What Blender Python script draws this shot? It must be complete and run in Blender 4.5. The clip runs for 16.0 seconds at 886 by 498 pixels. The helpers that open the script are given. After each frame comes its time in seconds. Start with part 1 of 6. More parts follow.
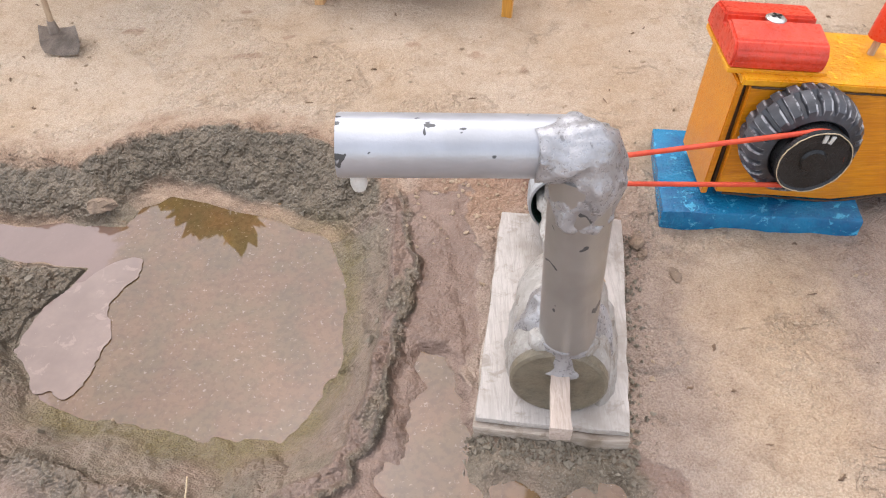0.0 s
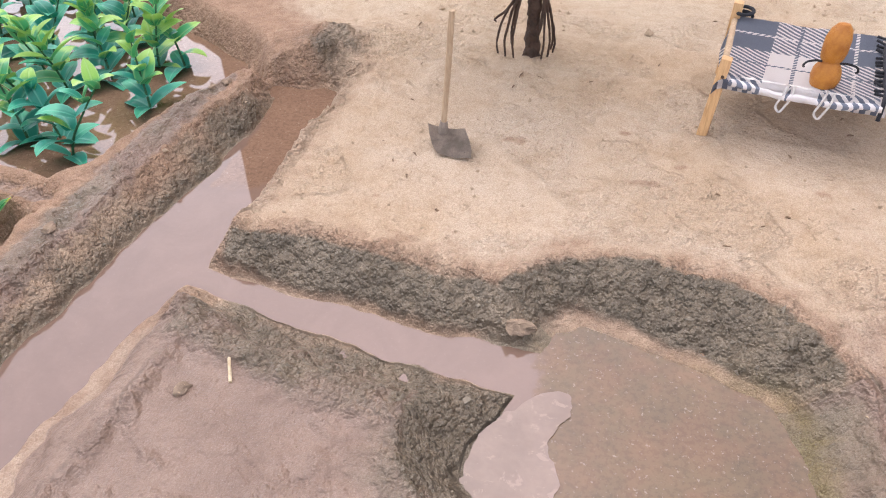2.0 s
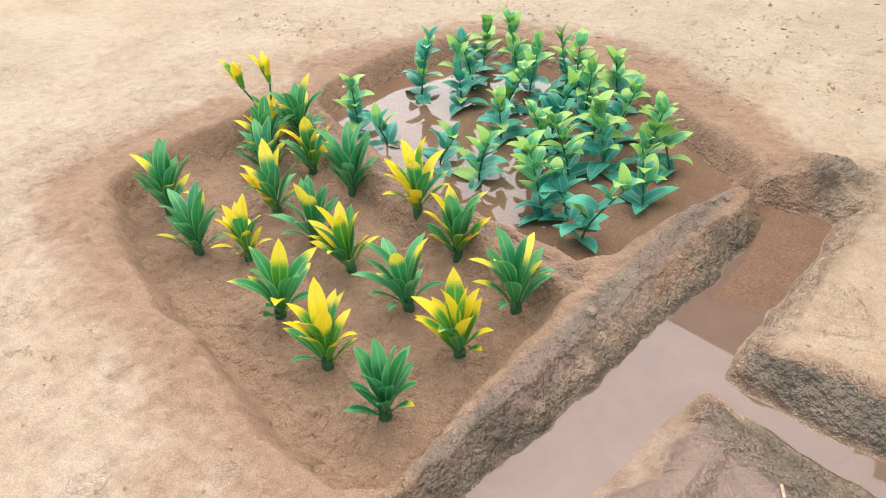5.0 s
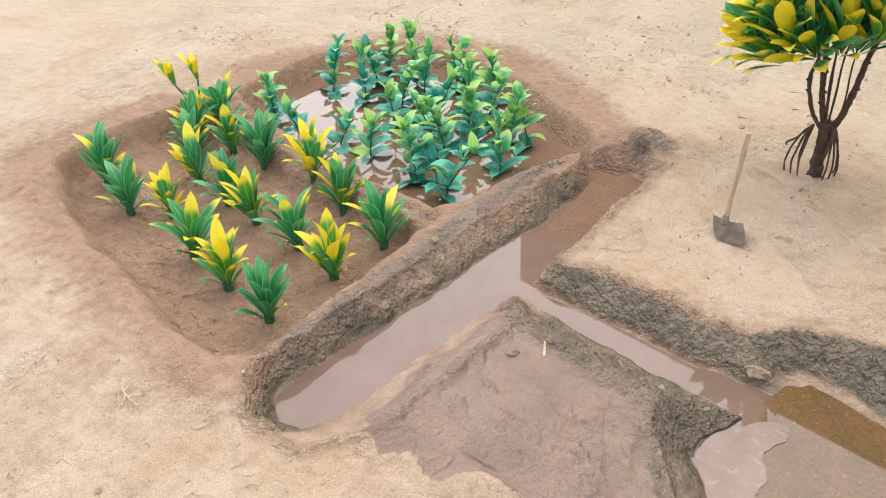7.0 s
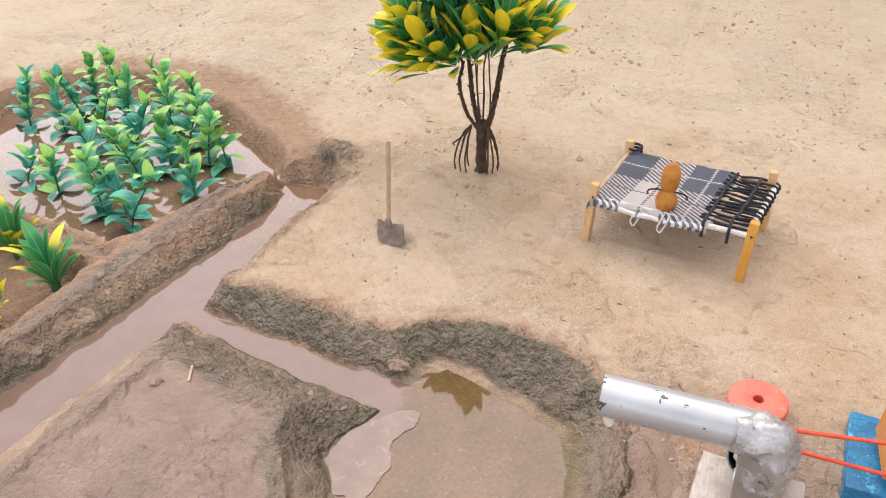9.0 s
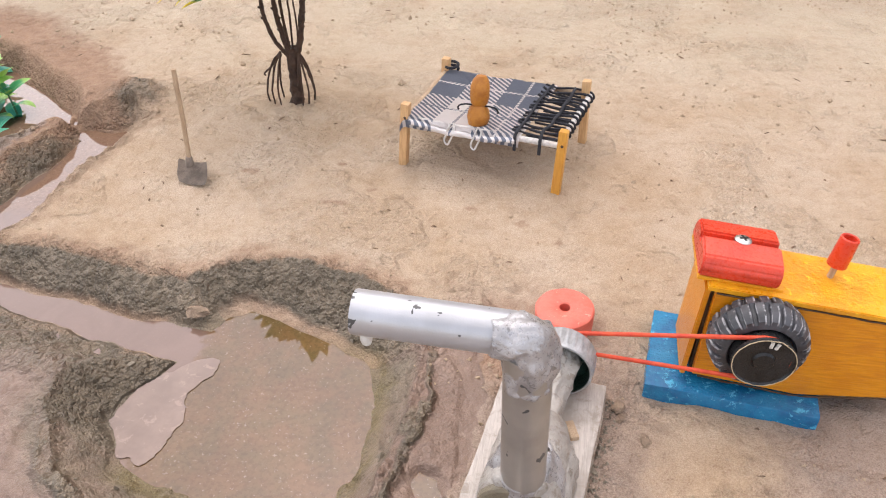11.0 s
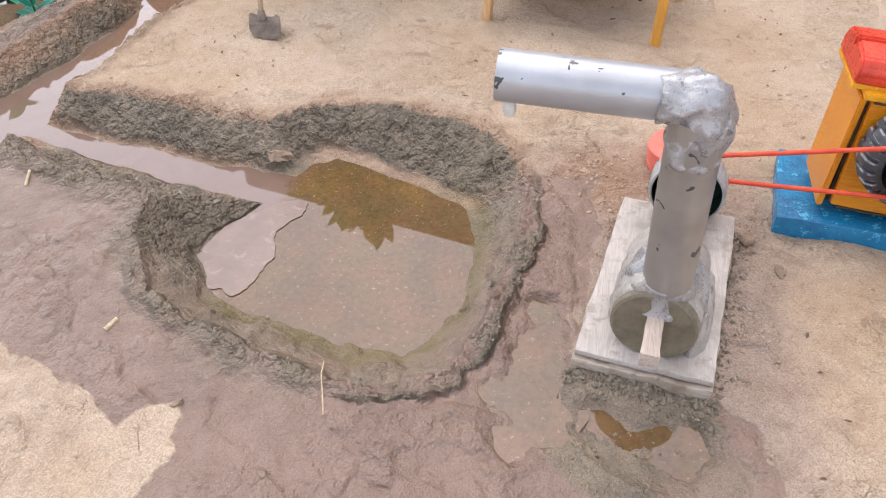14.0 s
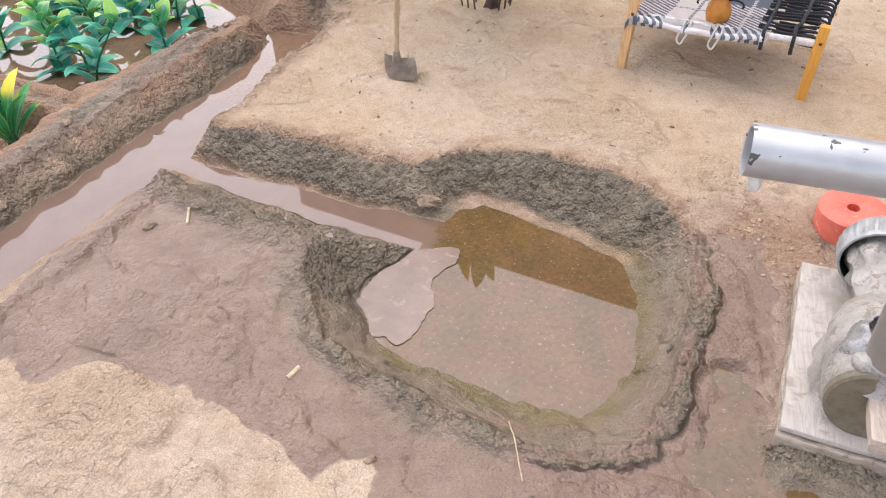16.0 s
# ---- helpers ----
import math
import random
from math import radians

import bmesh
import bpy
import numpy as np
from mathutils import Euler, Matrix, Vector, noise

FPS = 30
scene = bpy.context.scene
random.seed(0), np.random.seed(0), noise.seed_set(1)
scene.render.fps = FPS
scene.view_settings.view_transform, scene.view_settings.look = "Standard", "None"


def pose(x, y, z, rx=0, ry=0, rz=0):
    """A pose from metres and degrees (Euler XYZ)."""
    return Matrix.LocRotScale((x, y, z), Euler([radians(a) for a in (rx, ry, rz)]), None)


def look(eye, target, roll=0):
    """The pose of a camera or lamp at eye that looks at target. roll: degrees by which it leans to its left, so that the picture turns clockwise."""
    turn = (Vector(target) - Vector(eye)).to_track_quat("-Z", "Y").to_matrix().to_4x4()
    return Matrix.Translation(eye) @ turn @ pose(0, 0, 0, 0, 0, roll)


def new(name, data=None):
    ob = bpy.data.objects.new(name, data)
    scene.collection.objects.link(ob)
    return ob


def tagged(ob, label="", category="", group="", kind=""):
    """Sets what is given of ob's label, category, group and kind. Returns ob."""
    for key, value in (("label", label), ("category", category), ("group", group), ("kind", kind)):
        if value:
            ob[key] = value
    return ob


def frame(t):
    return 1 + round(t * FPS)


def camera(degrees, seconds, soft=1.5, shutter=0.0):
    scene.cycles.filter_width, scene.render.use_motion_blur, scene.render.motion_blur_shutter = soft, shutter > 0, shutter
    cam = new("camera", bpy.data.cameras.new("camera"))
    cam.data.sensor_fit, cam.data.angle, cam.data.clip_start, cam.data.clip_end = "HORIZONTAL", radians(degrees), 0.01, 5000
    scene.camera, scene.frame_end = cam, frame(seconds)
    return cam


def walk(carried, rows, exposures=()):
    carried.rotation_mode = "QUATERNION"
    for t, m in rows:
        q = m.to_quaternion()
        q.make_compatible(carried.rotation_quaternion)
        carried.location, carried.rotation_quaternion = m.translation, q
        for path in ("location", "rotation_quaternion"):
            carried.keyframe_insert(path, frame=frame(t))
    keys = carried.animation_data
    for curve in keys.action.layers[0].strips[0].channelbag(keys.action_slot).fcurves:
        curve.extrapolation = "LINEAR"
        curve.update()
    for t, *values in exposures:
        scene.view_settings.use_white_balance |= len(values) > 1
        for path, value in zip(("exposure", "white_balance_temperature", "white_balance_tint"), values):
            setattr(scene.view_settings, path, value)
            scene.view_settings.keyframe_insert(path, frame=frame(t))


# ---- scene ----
cam = camera(60.5, 16.0, 1.1)
PATH = [
    (0, (0.01529, 0.01221, 0.26850), (-0.00090, 0.36444, -0.08601), -2.870),
    (0.5, (-0.02218, 0.00139, 0.26406), (-0.04333, 0.36444, -0.07909), -1.101),
    (1, (-0.05839, -0.00277, 0.26747), (-0.08899, 0.36643, -0.06832), -0.266),
    (1.5, (-0.10338, 0.01191, 0.26832), (-0.16000, 0.38532, -0.05934), -1.427),
    (2, (-0.16608, 0.03550, 0.28554), (-0.25435, 0.41167, -0.03180), -1.091),
    (2.5, (-0.23969, 0.04887, 0.30217), (-0.38234, 0.41553, -0.00640), -2.667),
    (3, (-0.28661, 0.05412, 0.30792), (-0.47600, 0.40765, 0.00933), -3.858),
    (3.5, (-0.32098, 0.04251, 0.31855), (-0.54378, 0.38049, 0.02507), -4.212),
    (4, (-0.34450, 0.01286, 0.33448), (-0.60048, 0.32945, 0.04423), -4.680),
    (6.5, (-0.16337, -0.11742, 0.35880), (-0.42857, 0.21306, 0.09338), -2.909),
    (7, (-0.12747, -0.13155, 0.36518), (-0.37947, 0.20872, 0.09927), -3.109),
    (7.5, (-0.09825, -0.14031, 0.36505), (-0.33950, 0.20752, 0.09894), -2.633),
    (8, (-0.07124, -0.13002, 0.37116), (-0.29381, 0.23020, 0.10527), -3.052),
    (8.5, (-0.02752, -0.10258, 0.37717), (-0.21863, 0.27804, 0.11523), -2.896),
    (9, (0.00738, -0.07268, 0.37342), (-0.14832, 0.32124, 0.10775), -1.950),
    (11.5, (0.07774, -0.03454, 0.32370), (0.00849, 0.35881, 0.02290), -1.498),
    (12, (0.09595, -0.04350, 0.30872), (0.03831, 0.34787, 0.00294), -1.782),
    (12.5, (0.09874, -0.05639, 0.28923), (0.04348, 0.33006, -0.02318), -1.911),
    (13, (0.08253, -0.06296, 0.26734), (0.02178, 0.31587, -0.05327), -1.099),
    (13.5, (0.05100, -0.06389, 0.26042), (-0.02373, 0.30943, -0.06369), -1.529),
    (14, (0.02007, -0.05896, 0.26467), (-0.07686, 0.31012, -0.05842), -2.401),
    (14.5, (0.01201, -0.05376, 0.27237), (-0.09810, 0.31915, -0.04198), -2.731),
    (15, (-0.00726, -0.05928, 0.27364), (-0.11792, 0.31317, -0.04105), -2.721),
    (15.5, (-0.02952, -0.06522, 0.27840), (-0.14832, 0.30843, -0.03187), -2.408),
    (16, (-0.05225, -0.06390, 0.27711), (-0.17617, 0.30817, -0.03307), -2.371),
]
LIGHT = [(0, 0.69, 6350, 11), (1.5, 0.75, 6400, 14), (2.5, 0.83, 6480, 16), (3, 0.86, 6750, 12), (4, 0.88, 6700, 8), (6.5, 0.72, 6740, 7), (7.5, 0.80, 6500, 7), (8.5, 0.79, 6700, 10), (9, 0.73, 6800, 11), (11.5, 0.68, 6560, 13), (13, 0.61, 6260, 11), (14, 0.69, 6310, 12), (16, 0.75, 6430, 12)]
walk(cam, [(t, look(eye, target, roll)) for t, eye, target, roll in PATH], LIGHT)

# ---- light ----
SUN_UP, SUN_WAY = 62.0, 20.0
world = bpy.data.worlds.new("overcast_sky")
scene.world = world
world.use_nodes = True
wn, wl = world.node_tree.nodes, world.node_tree.links
sky = wn.new("ShaderNodeTexSky")
sky.sky_type, sky.sun_disc = "NISHITA", False
sky.sun_elevation, sky.sun_rotation = radians(SUN_UP), radians(-SUN_WAY)
sky.dust_density, sky.air_density = 1.2, 1.0
cloud = wn.new("ShaderNodeHueSaturation")
cloud.inputs["Saturation"].default_value = 0.42
wl.new(sky.outputs["Color"], cloud.inputs["Color"])
wl.new(cloud.outputs["Color"], wn["Background"].inputs["Color"])
wn["Background"].inputs["Strength"].default_value = 0.24
sun = new("sun", bpy.data.lights.new("sun", "SUN"))
sun.data.energy, sun.data.angle, sun.data.color = 1.75, radians(120), (1.0, 0.91, 0.80)
way = Vector((-math.sin(radians(SUN_WAY)) * math.cos(radians(SUN_UP)), math.cos(radians(SUN_WAY)) * math.cos(radians(SUN_UP)), math.sin(radians(SUN_UP))))
sun.matrix_world = look(way * 3, (0, 0, 0))
scene.view_settings.exposure = 0.78


# ---- materials ----
class Nodes:
    """A node material that is being wired."""

    def __init__(self, name):
        self.mat = bpy.data.materials.new(name)
        self.mat.use_nodes = True
        self.tree = self.mat.node_tree
        self.bsdf = self.tree.nodes["Principled BSDF"]
        self.out = self.tree.nodes["Material Output"]
        self.coord = self.add("ShaderNodeTexCoord").outputs["Object"]

    def add(self, kind, **inputs):
        node = self.tree.nodes.new(kind)
        for key, value in inputs.items():
            self.put(node, key.replace("_", " "), value)
        return node

    def put(self, node, key, value):
        slot = node.inputs[int(key) if key.isdigit() else key]
        if isinstance(value, bpy.types.NodeSocket):
            self.tree.links.new(value, slot)
        else:
            slot.default_value = (*value, 1) if isinstance(value, tuple) and len(value) == 3 and slot.type == "RGBA" else value

    def noise(self, scale, detail=4.0, rough=0.6, warp=0.0, vector=None):
        n = self.add("ShaderNodeTexNoise", Scale=scale, Detail=detail, Roughness=rough, Distortion=warp, Vector=vector or self.coord)
        return n.outputs["Fac"]

    def cells(self, scale, smooth=0.4):
        """Rounded crumbs: high in the middle of each cell."""
        n = self.add("ShaderNodeTexVoronoi", Scale=scale, Vector=self.coord)
        n.feature = "SMOOTH_F1"
        self.put(n, "Smoothness", smooth)
        return self.math("SUBTRACT", 1.0, n.outputs["Distance"])

    def math(self, op, a, b=0.5, clamp=False):
        n = self.tree.nodes.new("ShaderNodeMath")
        n.operation, n.use_clamp = op, clamp
        self.put(n, "0", a), self.put(n, "1", b)
        return n.outputs[0]

    def ramp(self, fac, lo, hi, a=0.0, b=1.0):
        n = self.tree.nodes.new("ShaderNodeMapRange")
        n.interpolation_type = "SMOOTHSTEP"
        for key, value in zip(("Value", "From Min", "From Max", "To Min", "To Max"), (fac, lo, hi, a, b)):
            self.put(n, key, value)
        return n.outputs["Result"]

    def mix(self, fac, a, b, mode="MIX"):
        n = self.tree.nodes.new("ShaderNodeMix")
        n.data_type, n.blend_type = "RGBA", mode
        self.put(n, "0", fac), self.put(n, "6", a), self.put(n, "7", b)
        return n.outputs[2]

    def attr(self, name):
        n = self.tree.nodes.new("ShaderNodeAttribute")
        n.attribute_name = name
        return n.outputs["Fac"]

    def random(self):
        return self.tree.nodes.new("ShaderNodeObjectInfo").outputs["Random"]

    def bump(self, height, metres, strength=1.0, after=None):
        n = self.add("ShaderNodeBump", Height=height, Distance=metres, Strength=strength)
        if after:
            self.put(n, "Normal", after)
        self.put(self.bsdf, "Normal", n.outputs[0])
        return n.outputs[0]

    def set(self, **inputs):
        for key, value in inputs.items():
            self.put(self.bsdf, key.replace("_", " "), value)
        return self.mat


def painted(name, colour, dark, scale=60.0, rough=0.45, wear=None, wear_at=0.68, relief=0.0004, metal=0.0, gloss=0.5):
    """A surface with two scales of colour variation, fine relief, and worn spots where wear is given."""
    n = Nodes(name)
    broad, fine = n.noise(scale, 3), n.noise(scale * 9, 5)
    c = n.mix(n.ramp(broad, 0.35, 0.7), colour, dark)
    c = n.mix(n.math("MULTIPLY", n.ramp(fine, 0.4, 0.75), 0.35), c, dark)
    if wear:
        c = n.mix(n.ramp(n.noise(scale * 2.5, 6, 0.7, 0.6), wear_at, wear_at + 0.05), c, wear)
    n.bump(n.math("ADD", fine, n.math("MULTIPLY", broad, 2.0)), relief)
    return n.set(Base_Color=c, Roughness=n.ramp(fine, 0.2, 0.8, rough - 0.1, rough + 0.15), Metallic=metal, Specular_IOR_Level=gloss)


WATER_Z, PADDY_Z, BED_Z = -0.0235, -0.030, -0.036


def ground_material():
    n = Nodes("sandy_earth")
    wet, damp, silt, pale = n.attr("wet"), n.attr("damp"), n.attr("silt"), n.attr("pale")
    broad, mid, fine, grit = n.noise(7, 6, 0.6), n.noise(70, 5, 0.65), n.noise(330, 3, 0.7), n.noise(1150, 2, 0.6)
    grain = n.ramp(grit, 0.36, 0.64)
    edge = n.math("MULTIPLY", n.math("SUBTRACT", mid, 0.5), 0.7)
    wet_f = n.ramp(n.math("ADD", wet, n.math("MULTIPLY", edge, 0.8)), 0.15, 0.80)
    damp_f = n.ramp(n.math("ADD", damp, n.math("MULTIPLY", edge, 0.8)), 0.15, 0.85)
    silt_f = n.ramp(n.math("ADD", silt, edge), 0.38, 0.58)
    gold = n.mix(n.ramp(broad, 0.3, 0.7), (0.488, 0.350, 0.230), (0.575, 0.456, 0.347))
    dull = n.mix(n.ramp(broad, 0.3, 0.7), (0.341, 0.253, 0.201), (0.416, 0.318, 0.253))
    dry = n.mix(n.ramp(n.math("ADD", pale, edge), 0.2, 0.8), gold, dull)
    place = n.add("ShaderNodeSeparateXYZ", Vector=n.coord)
    open_yard = n.math("MAXIMUM", n.ramp(place.outputs[1], 0.55, 0.95), n.ramp(place.outputs[0], -0.98, -1.25, 0.0, 0.55))
    dry = n.mix(n.math("MULTIPLY", open_yard, n.ramp(n.noise(11, 6, 0.7), 0.3, 0.65, 0.25, 0.95)), dry, (0.568, 0.478, 0.359))
    crack = n.math("ABSOLUTE", n.math("SUBTRACT", n.noise(26, 5, 0.62, 0.5), 0.5))
    crack = n.math("MULTIPLY", n.ramp(crack, 0.012, 0.0), n.math("MULTIPLY", n.ramp(n.noise(42, 2), 0.54, 0.62), n.math("SUBTRACT", 1.0, n.math("MAXIMUM", damp_f, silt_f))))
    dry = n.mix(n.math("MULTIPLY", n.ramp(mid, 0.42, 0.75), 0.6), dry, n.mix(1.0, dry, (0.80, 0.74, 0.66), "MULTIPLY"))
    c = n.mix(damp_f, dry, n.mix(n.ramp(mid, 0.3, 0.7), (0.408, 0.262, 0.172), (0.314, 0.194, 0.128)))
    c = n.mix(silt_f, c, n.mix(n.ramp(n.noise(28, 5, 0.65), 0.32, 0.7), (0.271, 0.183, 0.138), (0.211, 0.139, 0.105)))
    c = n.mix(wet_f, c, n.mix(n.ramp(n.math("ADD", n.math("MULTIPLY", n.noise(30, 5, 0.6), 0.6), n.math("MULTIPLY", mid, 0.4)), 0.36, 0.64), (0.275, 0.215, 0.150), (0.170, 0.136, 0.096)))
    # green-brown tint on the pool's banks, stronger close over the water
    olive_tint = n.math("MULTIPLY", n.ramp(n.math("ADD", place.outputs[2], n.math("MULTIPLY", edge, 0.010)), WATER_Z + 0.013, WATER_Z + 0.003), n.math("MULTIPLY", n.ramp(place.outputs[0], -0.20, -0.17), n.ramp(place.outputs[1], 0.345, 0.300)))
    c = n.mix(n.math("MULTIPLY", olive_tint, n.ramp(n.noise(55, 4, 0.65), 0.3, 0.6, 0.35, 0.85)), c, n.mix(grain, (0.215, 0.165, 0.068), (0.150, 0.112, 0.045)))
    smooth = n.math("MULTIPLY", silt_f, n.math("SUBTRACT", 1.0, wet_f))
    force = n.math("SUBTRACT", 1.0, n.math("MULTIPLY", smooth, 0.40))
    c = n.mix(n.math("MULTIPLY", grain, n.math("MULTIPLY", force, 0.8)), c, n.mix(1.0, c, (0.72, 0.67, 0.62), "MULTIPLY"))
    c = n.mix(n.math("MULTIPLY", n.ramp(n.noise(1500, 2), 0.60, 0.72), n.math("MULTIPLY", force, 0.38)), c, n.mix(0.55, c, (0.85, 0.76, 0.64)))
    speck = n.ramp(n.noise(290, 4, 0.75), 0.58, 0.66)
    c = n.mix(n.math("MULTIPLY", speck, n.math("MULTIPLY", force, 0.40)), c, n.mix(1.0, c, (0.60, 0.52, 0.46), "MULTIPLY"))
    moist = n.math("MAXIMUM", n.math("MULTIPLY", silt_f, 0.9), n.math("MULTIPLY", wet_f, 0.85))
    rough = n.math("SUBTRACT", 0.95, n.math("MULTIPLY", moist, n.ramp(mid, 0.3, 0.7, 0.62, 0.35)))
    h = n.math("ADD", n.math("MULTIPLY", fine, 1.5), n.math("MULTIPLY", grit, 0.9))
    crumbs = n.math("ADD", n.math("ADD", n.math("MULTIPLY", n.cells(135, 0.6), 2.6), n.math("MULTIPLY", n.cells(300), 1.6)), n.cells(620))
    h = n.math("MULTIPLY", n.math("ADD", h, n.math("MULTIPLY", crumbs, n.math("ADD", 0.18, n.math("MULTIPLY", n.math("MAXIMUM", n.math("MULTIPLY", wet_f, 0.12), n.attr("rough")), 1.9)))), force)
    lumps = n.math("MULTIPLY", n.noise(120, 3, 0.55), n.math("ADD", 2.0, n.math("MULTIPLY", n.attr("rough"), 3.5)))
    n.bump(n.math("ADD", n.math("ADD", h, lumps), n.math("SUBTRACT", n.math("MULTIPLY", mid, 3.0), n.math("MULTIPLY", crack, 1.0))), 0.00115, 1.0)
    return n.set(Base_Color=c, Roughness=rough)


def water_material(name, silt, deep):
    """Still water thick with silt: clouds and settled grit seen through a mirror-smooth skin."""
    n = Nodes(name)
    c = n.mix(n.ramp(n.noise(24, 5, 0.65), 0.3, 0.7), silt, deep)
    at = n.add("ShaderNodeSeparateXYZ", Vector=n.coord)
    waver = n.math("MULTIPLY", n.math("SUBTRACT", n.noise(38, 4, 0.6), 0.5), 0.05)
    west, north = n.math("ADD", at.outputs[0], waver), n.math("ADD", at.outputs[1], waver)
    c = n.mix(n.ramp(west, -0.20, -0.17), c, n.mix(1.0, c, n.mix(n.ramp(n.noise(45, 4, 0.6), 0.35, 0.65), (0.76, 0.70, 0.47), (0.60, 0.64, 0.42)), "MULTIPLY"))
    tongue = n.math("MULTIPLY", n.ramp(n.math("ADD", at.outputs[0], n.math("MULTIPLY", waver, 0.3)), -0.428, -0.432), n.ramp(north, 0.545, 0.520))
    thick = n.math("MULTIPLY", n.math("MULTIPLY", n.ramp(west, -0.178, -0.186), n.math("MAXIMUM", n.ramp(north, 0.450, 0.436), tongue)), n.ramp(at.outputs[0], -0.50, -0.495))
    c = n.mix(thick, c, n.mix(n.ramp(n.noise(20, 4, 0.6, 0.8), 0.3, 0.7), (0.190, 0.122, 0.092), (0.162, 0.104, 0.078)))
    clear = n.math("SUBTRACT", 1.0, n.math("MULTIPLY", thick, 0.85))
    c = n.mix(n.math("MULTIPLY", n.ramp(n.noise(300, 4, 0.75), 0.47, 0.58), n.math("MULTIPLY", clear, 0.42)), c, n.mix(1.0, c, (0.55, 0.52, 0.50), "MULTIPLY"))
    c = n.mix(n.math("MULTIPLY", n.ramp(n.noise(420, 3, 0.7), 0.62, 0.67), n.math("MULTIPLY", clear, 0.5)), c, (0.36, 0.27, 0.20))
    return n.set(Base_Color=c, Roughness=0.02, IOR=1.34, Specular_IOR_Level=0.98, Specular_Tint=(1.0, 0.92, 0.97))


def leaf_material(name, base, tip, start, rib):
    """A plastic leaf: base colour to tip colour along its length, paler rib and rim."""
    n = Nodes(name)
    along = n.math("ADD", n.attr("along"), n.math("MULTIPLY", n.math("SUBTRACT", n.random(), 0.5), 0.55))
    along = n.math("ADD", along, n.math("MULTIPLY", n.math("SUBTRACT", n.noise(160, 3), 0.5), 0.25))
    c = n.mix(n.ramp(along, start - 0.09, start + 0.09), base, tip)
    c = n.mix(n.math("MULTIPLY", n.ramp(n.noise(300, 3), 0.4, 0.7), 0.25), c, n.mix(1.0, c, (0.5, 0.55, 0.5), "MULTIPLY"))
    across = n.attr("across")
    c = n.mix(n.math("MULTIPLY", n.ramp(across, 0.78, 1.0), 0.55), c, rib)
    c = n.mix(n.math("MULTIPLY", n.ramp(across, 0.16, 0.02), 0.4), c, rib)
    n.bump(n.ramp(across, 0.0, 0.25), 0.0006, 0.6)
    mat = n.set(Base_Color=c, Roughness=0.42)
    thin = n.add("ShaderNodeBsdfTranslucent", Color=c)
    both = n.add("ShaderNodeMixShader")
    both.inputs[0].default_value = 0.22
    n.tree.links.new(n.bsdf.outputs[0], both.inputs[1]), n.tree.links.new(thin.outputs[0], both.inputs[2])
    n.tree.links.new(both.outputs[0], n.out.inputs["Surface"])
    return mat


def pipe_material(name, colour, dark, metal):
    """Silver paint, chipped in small dark flakes."""
    n = Nodes(name)
    fine, flake = n.noise(900, 4), n.noise(150, 2, 0.5, 0.6)
    c = n.mix(n.ramp(n.noise(40, 3), 0.3, 0.7), colour, dark)
    c = n.mix(n.ramp(flake, 0.665, 0.68), c, (0.06, 0.06, 0.06))
    n.bump(fine, 0.0002, 0.5)
    return n.set(Base_Color=c, Roughness=0.34, Metallic=n.ramp(flake, 0.665, 0.68, metal, 0.0))


def rubber_material():
    """Black rubber, scraped grey along the edges of its lugs."""
    n = Nodes("worn_black_rubber")
    fine = n.noise(700, 4)
    c = n.mix(n.ramp(n.noise(70, 3), 0.35, 0.7), (0.070, 0.070, 0.078), (0.020, 0.020, 0.024))
    scrape = n.math("MULTIPLY", n.ramp(n.attr("worn"), 0.45, 0.85), n.ramp(n.noise(190, 4, 0.7), 0.42, 0.56))
    c = n.mix(n.math("MULTIPLY", scrape, 0.85), c, (0.36, 0.35, 0.36))
    n.bump(fine, 0.0003)
    return n.set(Base_Color=c, Roughness=n.ramp(fine, 0.2, 0.8, 0.32, 0.5))


def wood_material(name, colour, dark, along="X", rough=0.6, wear=None):
    n = Nodes(name)
    m = n.add("ShaderNodeMapping", Vector=n.coord)
    m.inputs["Scale"].default_value = {"X": (0.08, 1, 1), "Y": (1, 0.08, 1), "Z": (1, 1, 0.08)}[along]
    grain = n.noise(900, 4, 0.6, 0.8, m.outputs[0])
    broad = n.noise(60, 4)
    c = n.mix(n.ramp(grain, 0.35, 0.7), colour, dark)
    c = n.mix(n.math("MULTIPLY", n.ramp(broad, 0.4, 0.7), 0.5), c, dark)
    if wear:
        c = n.mix(n.ramp(n.noise(110, 6, 0.7, 0.5), 0.50, 0.68), c, wear)
        c = n.mix(n.math("MULTIPLY", n.ramp(n.noise(34, 4, 0.6), 0.48, 0.66), 0.75), c, wear)
    n.bump(grain, 0.0005, 0.8)
    return n.set(Base_Color=c, Roughness=rough)


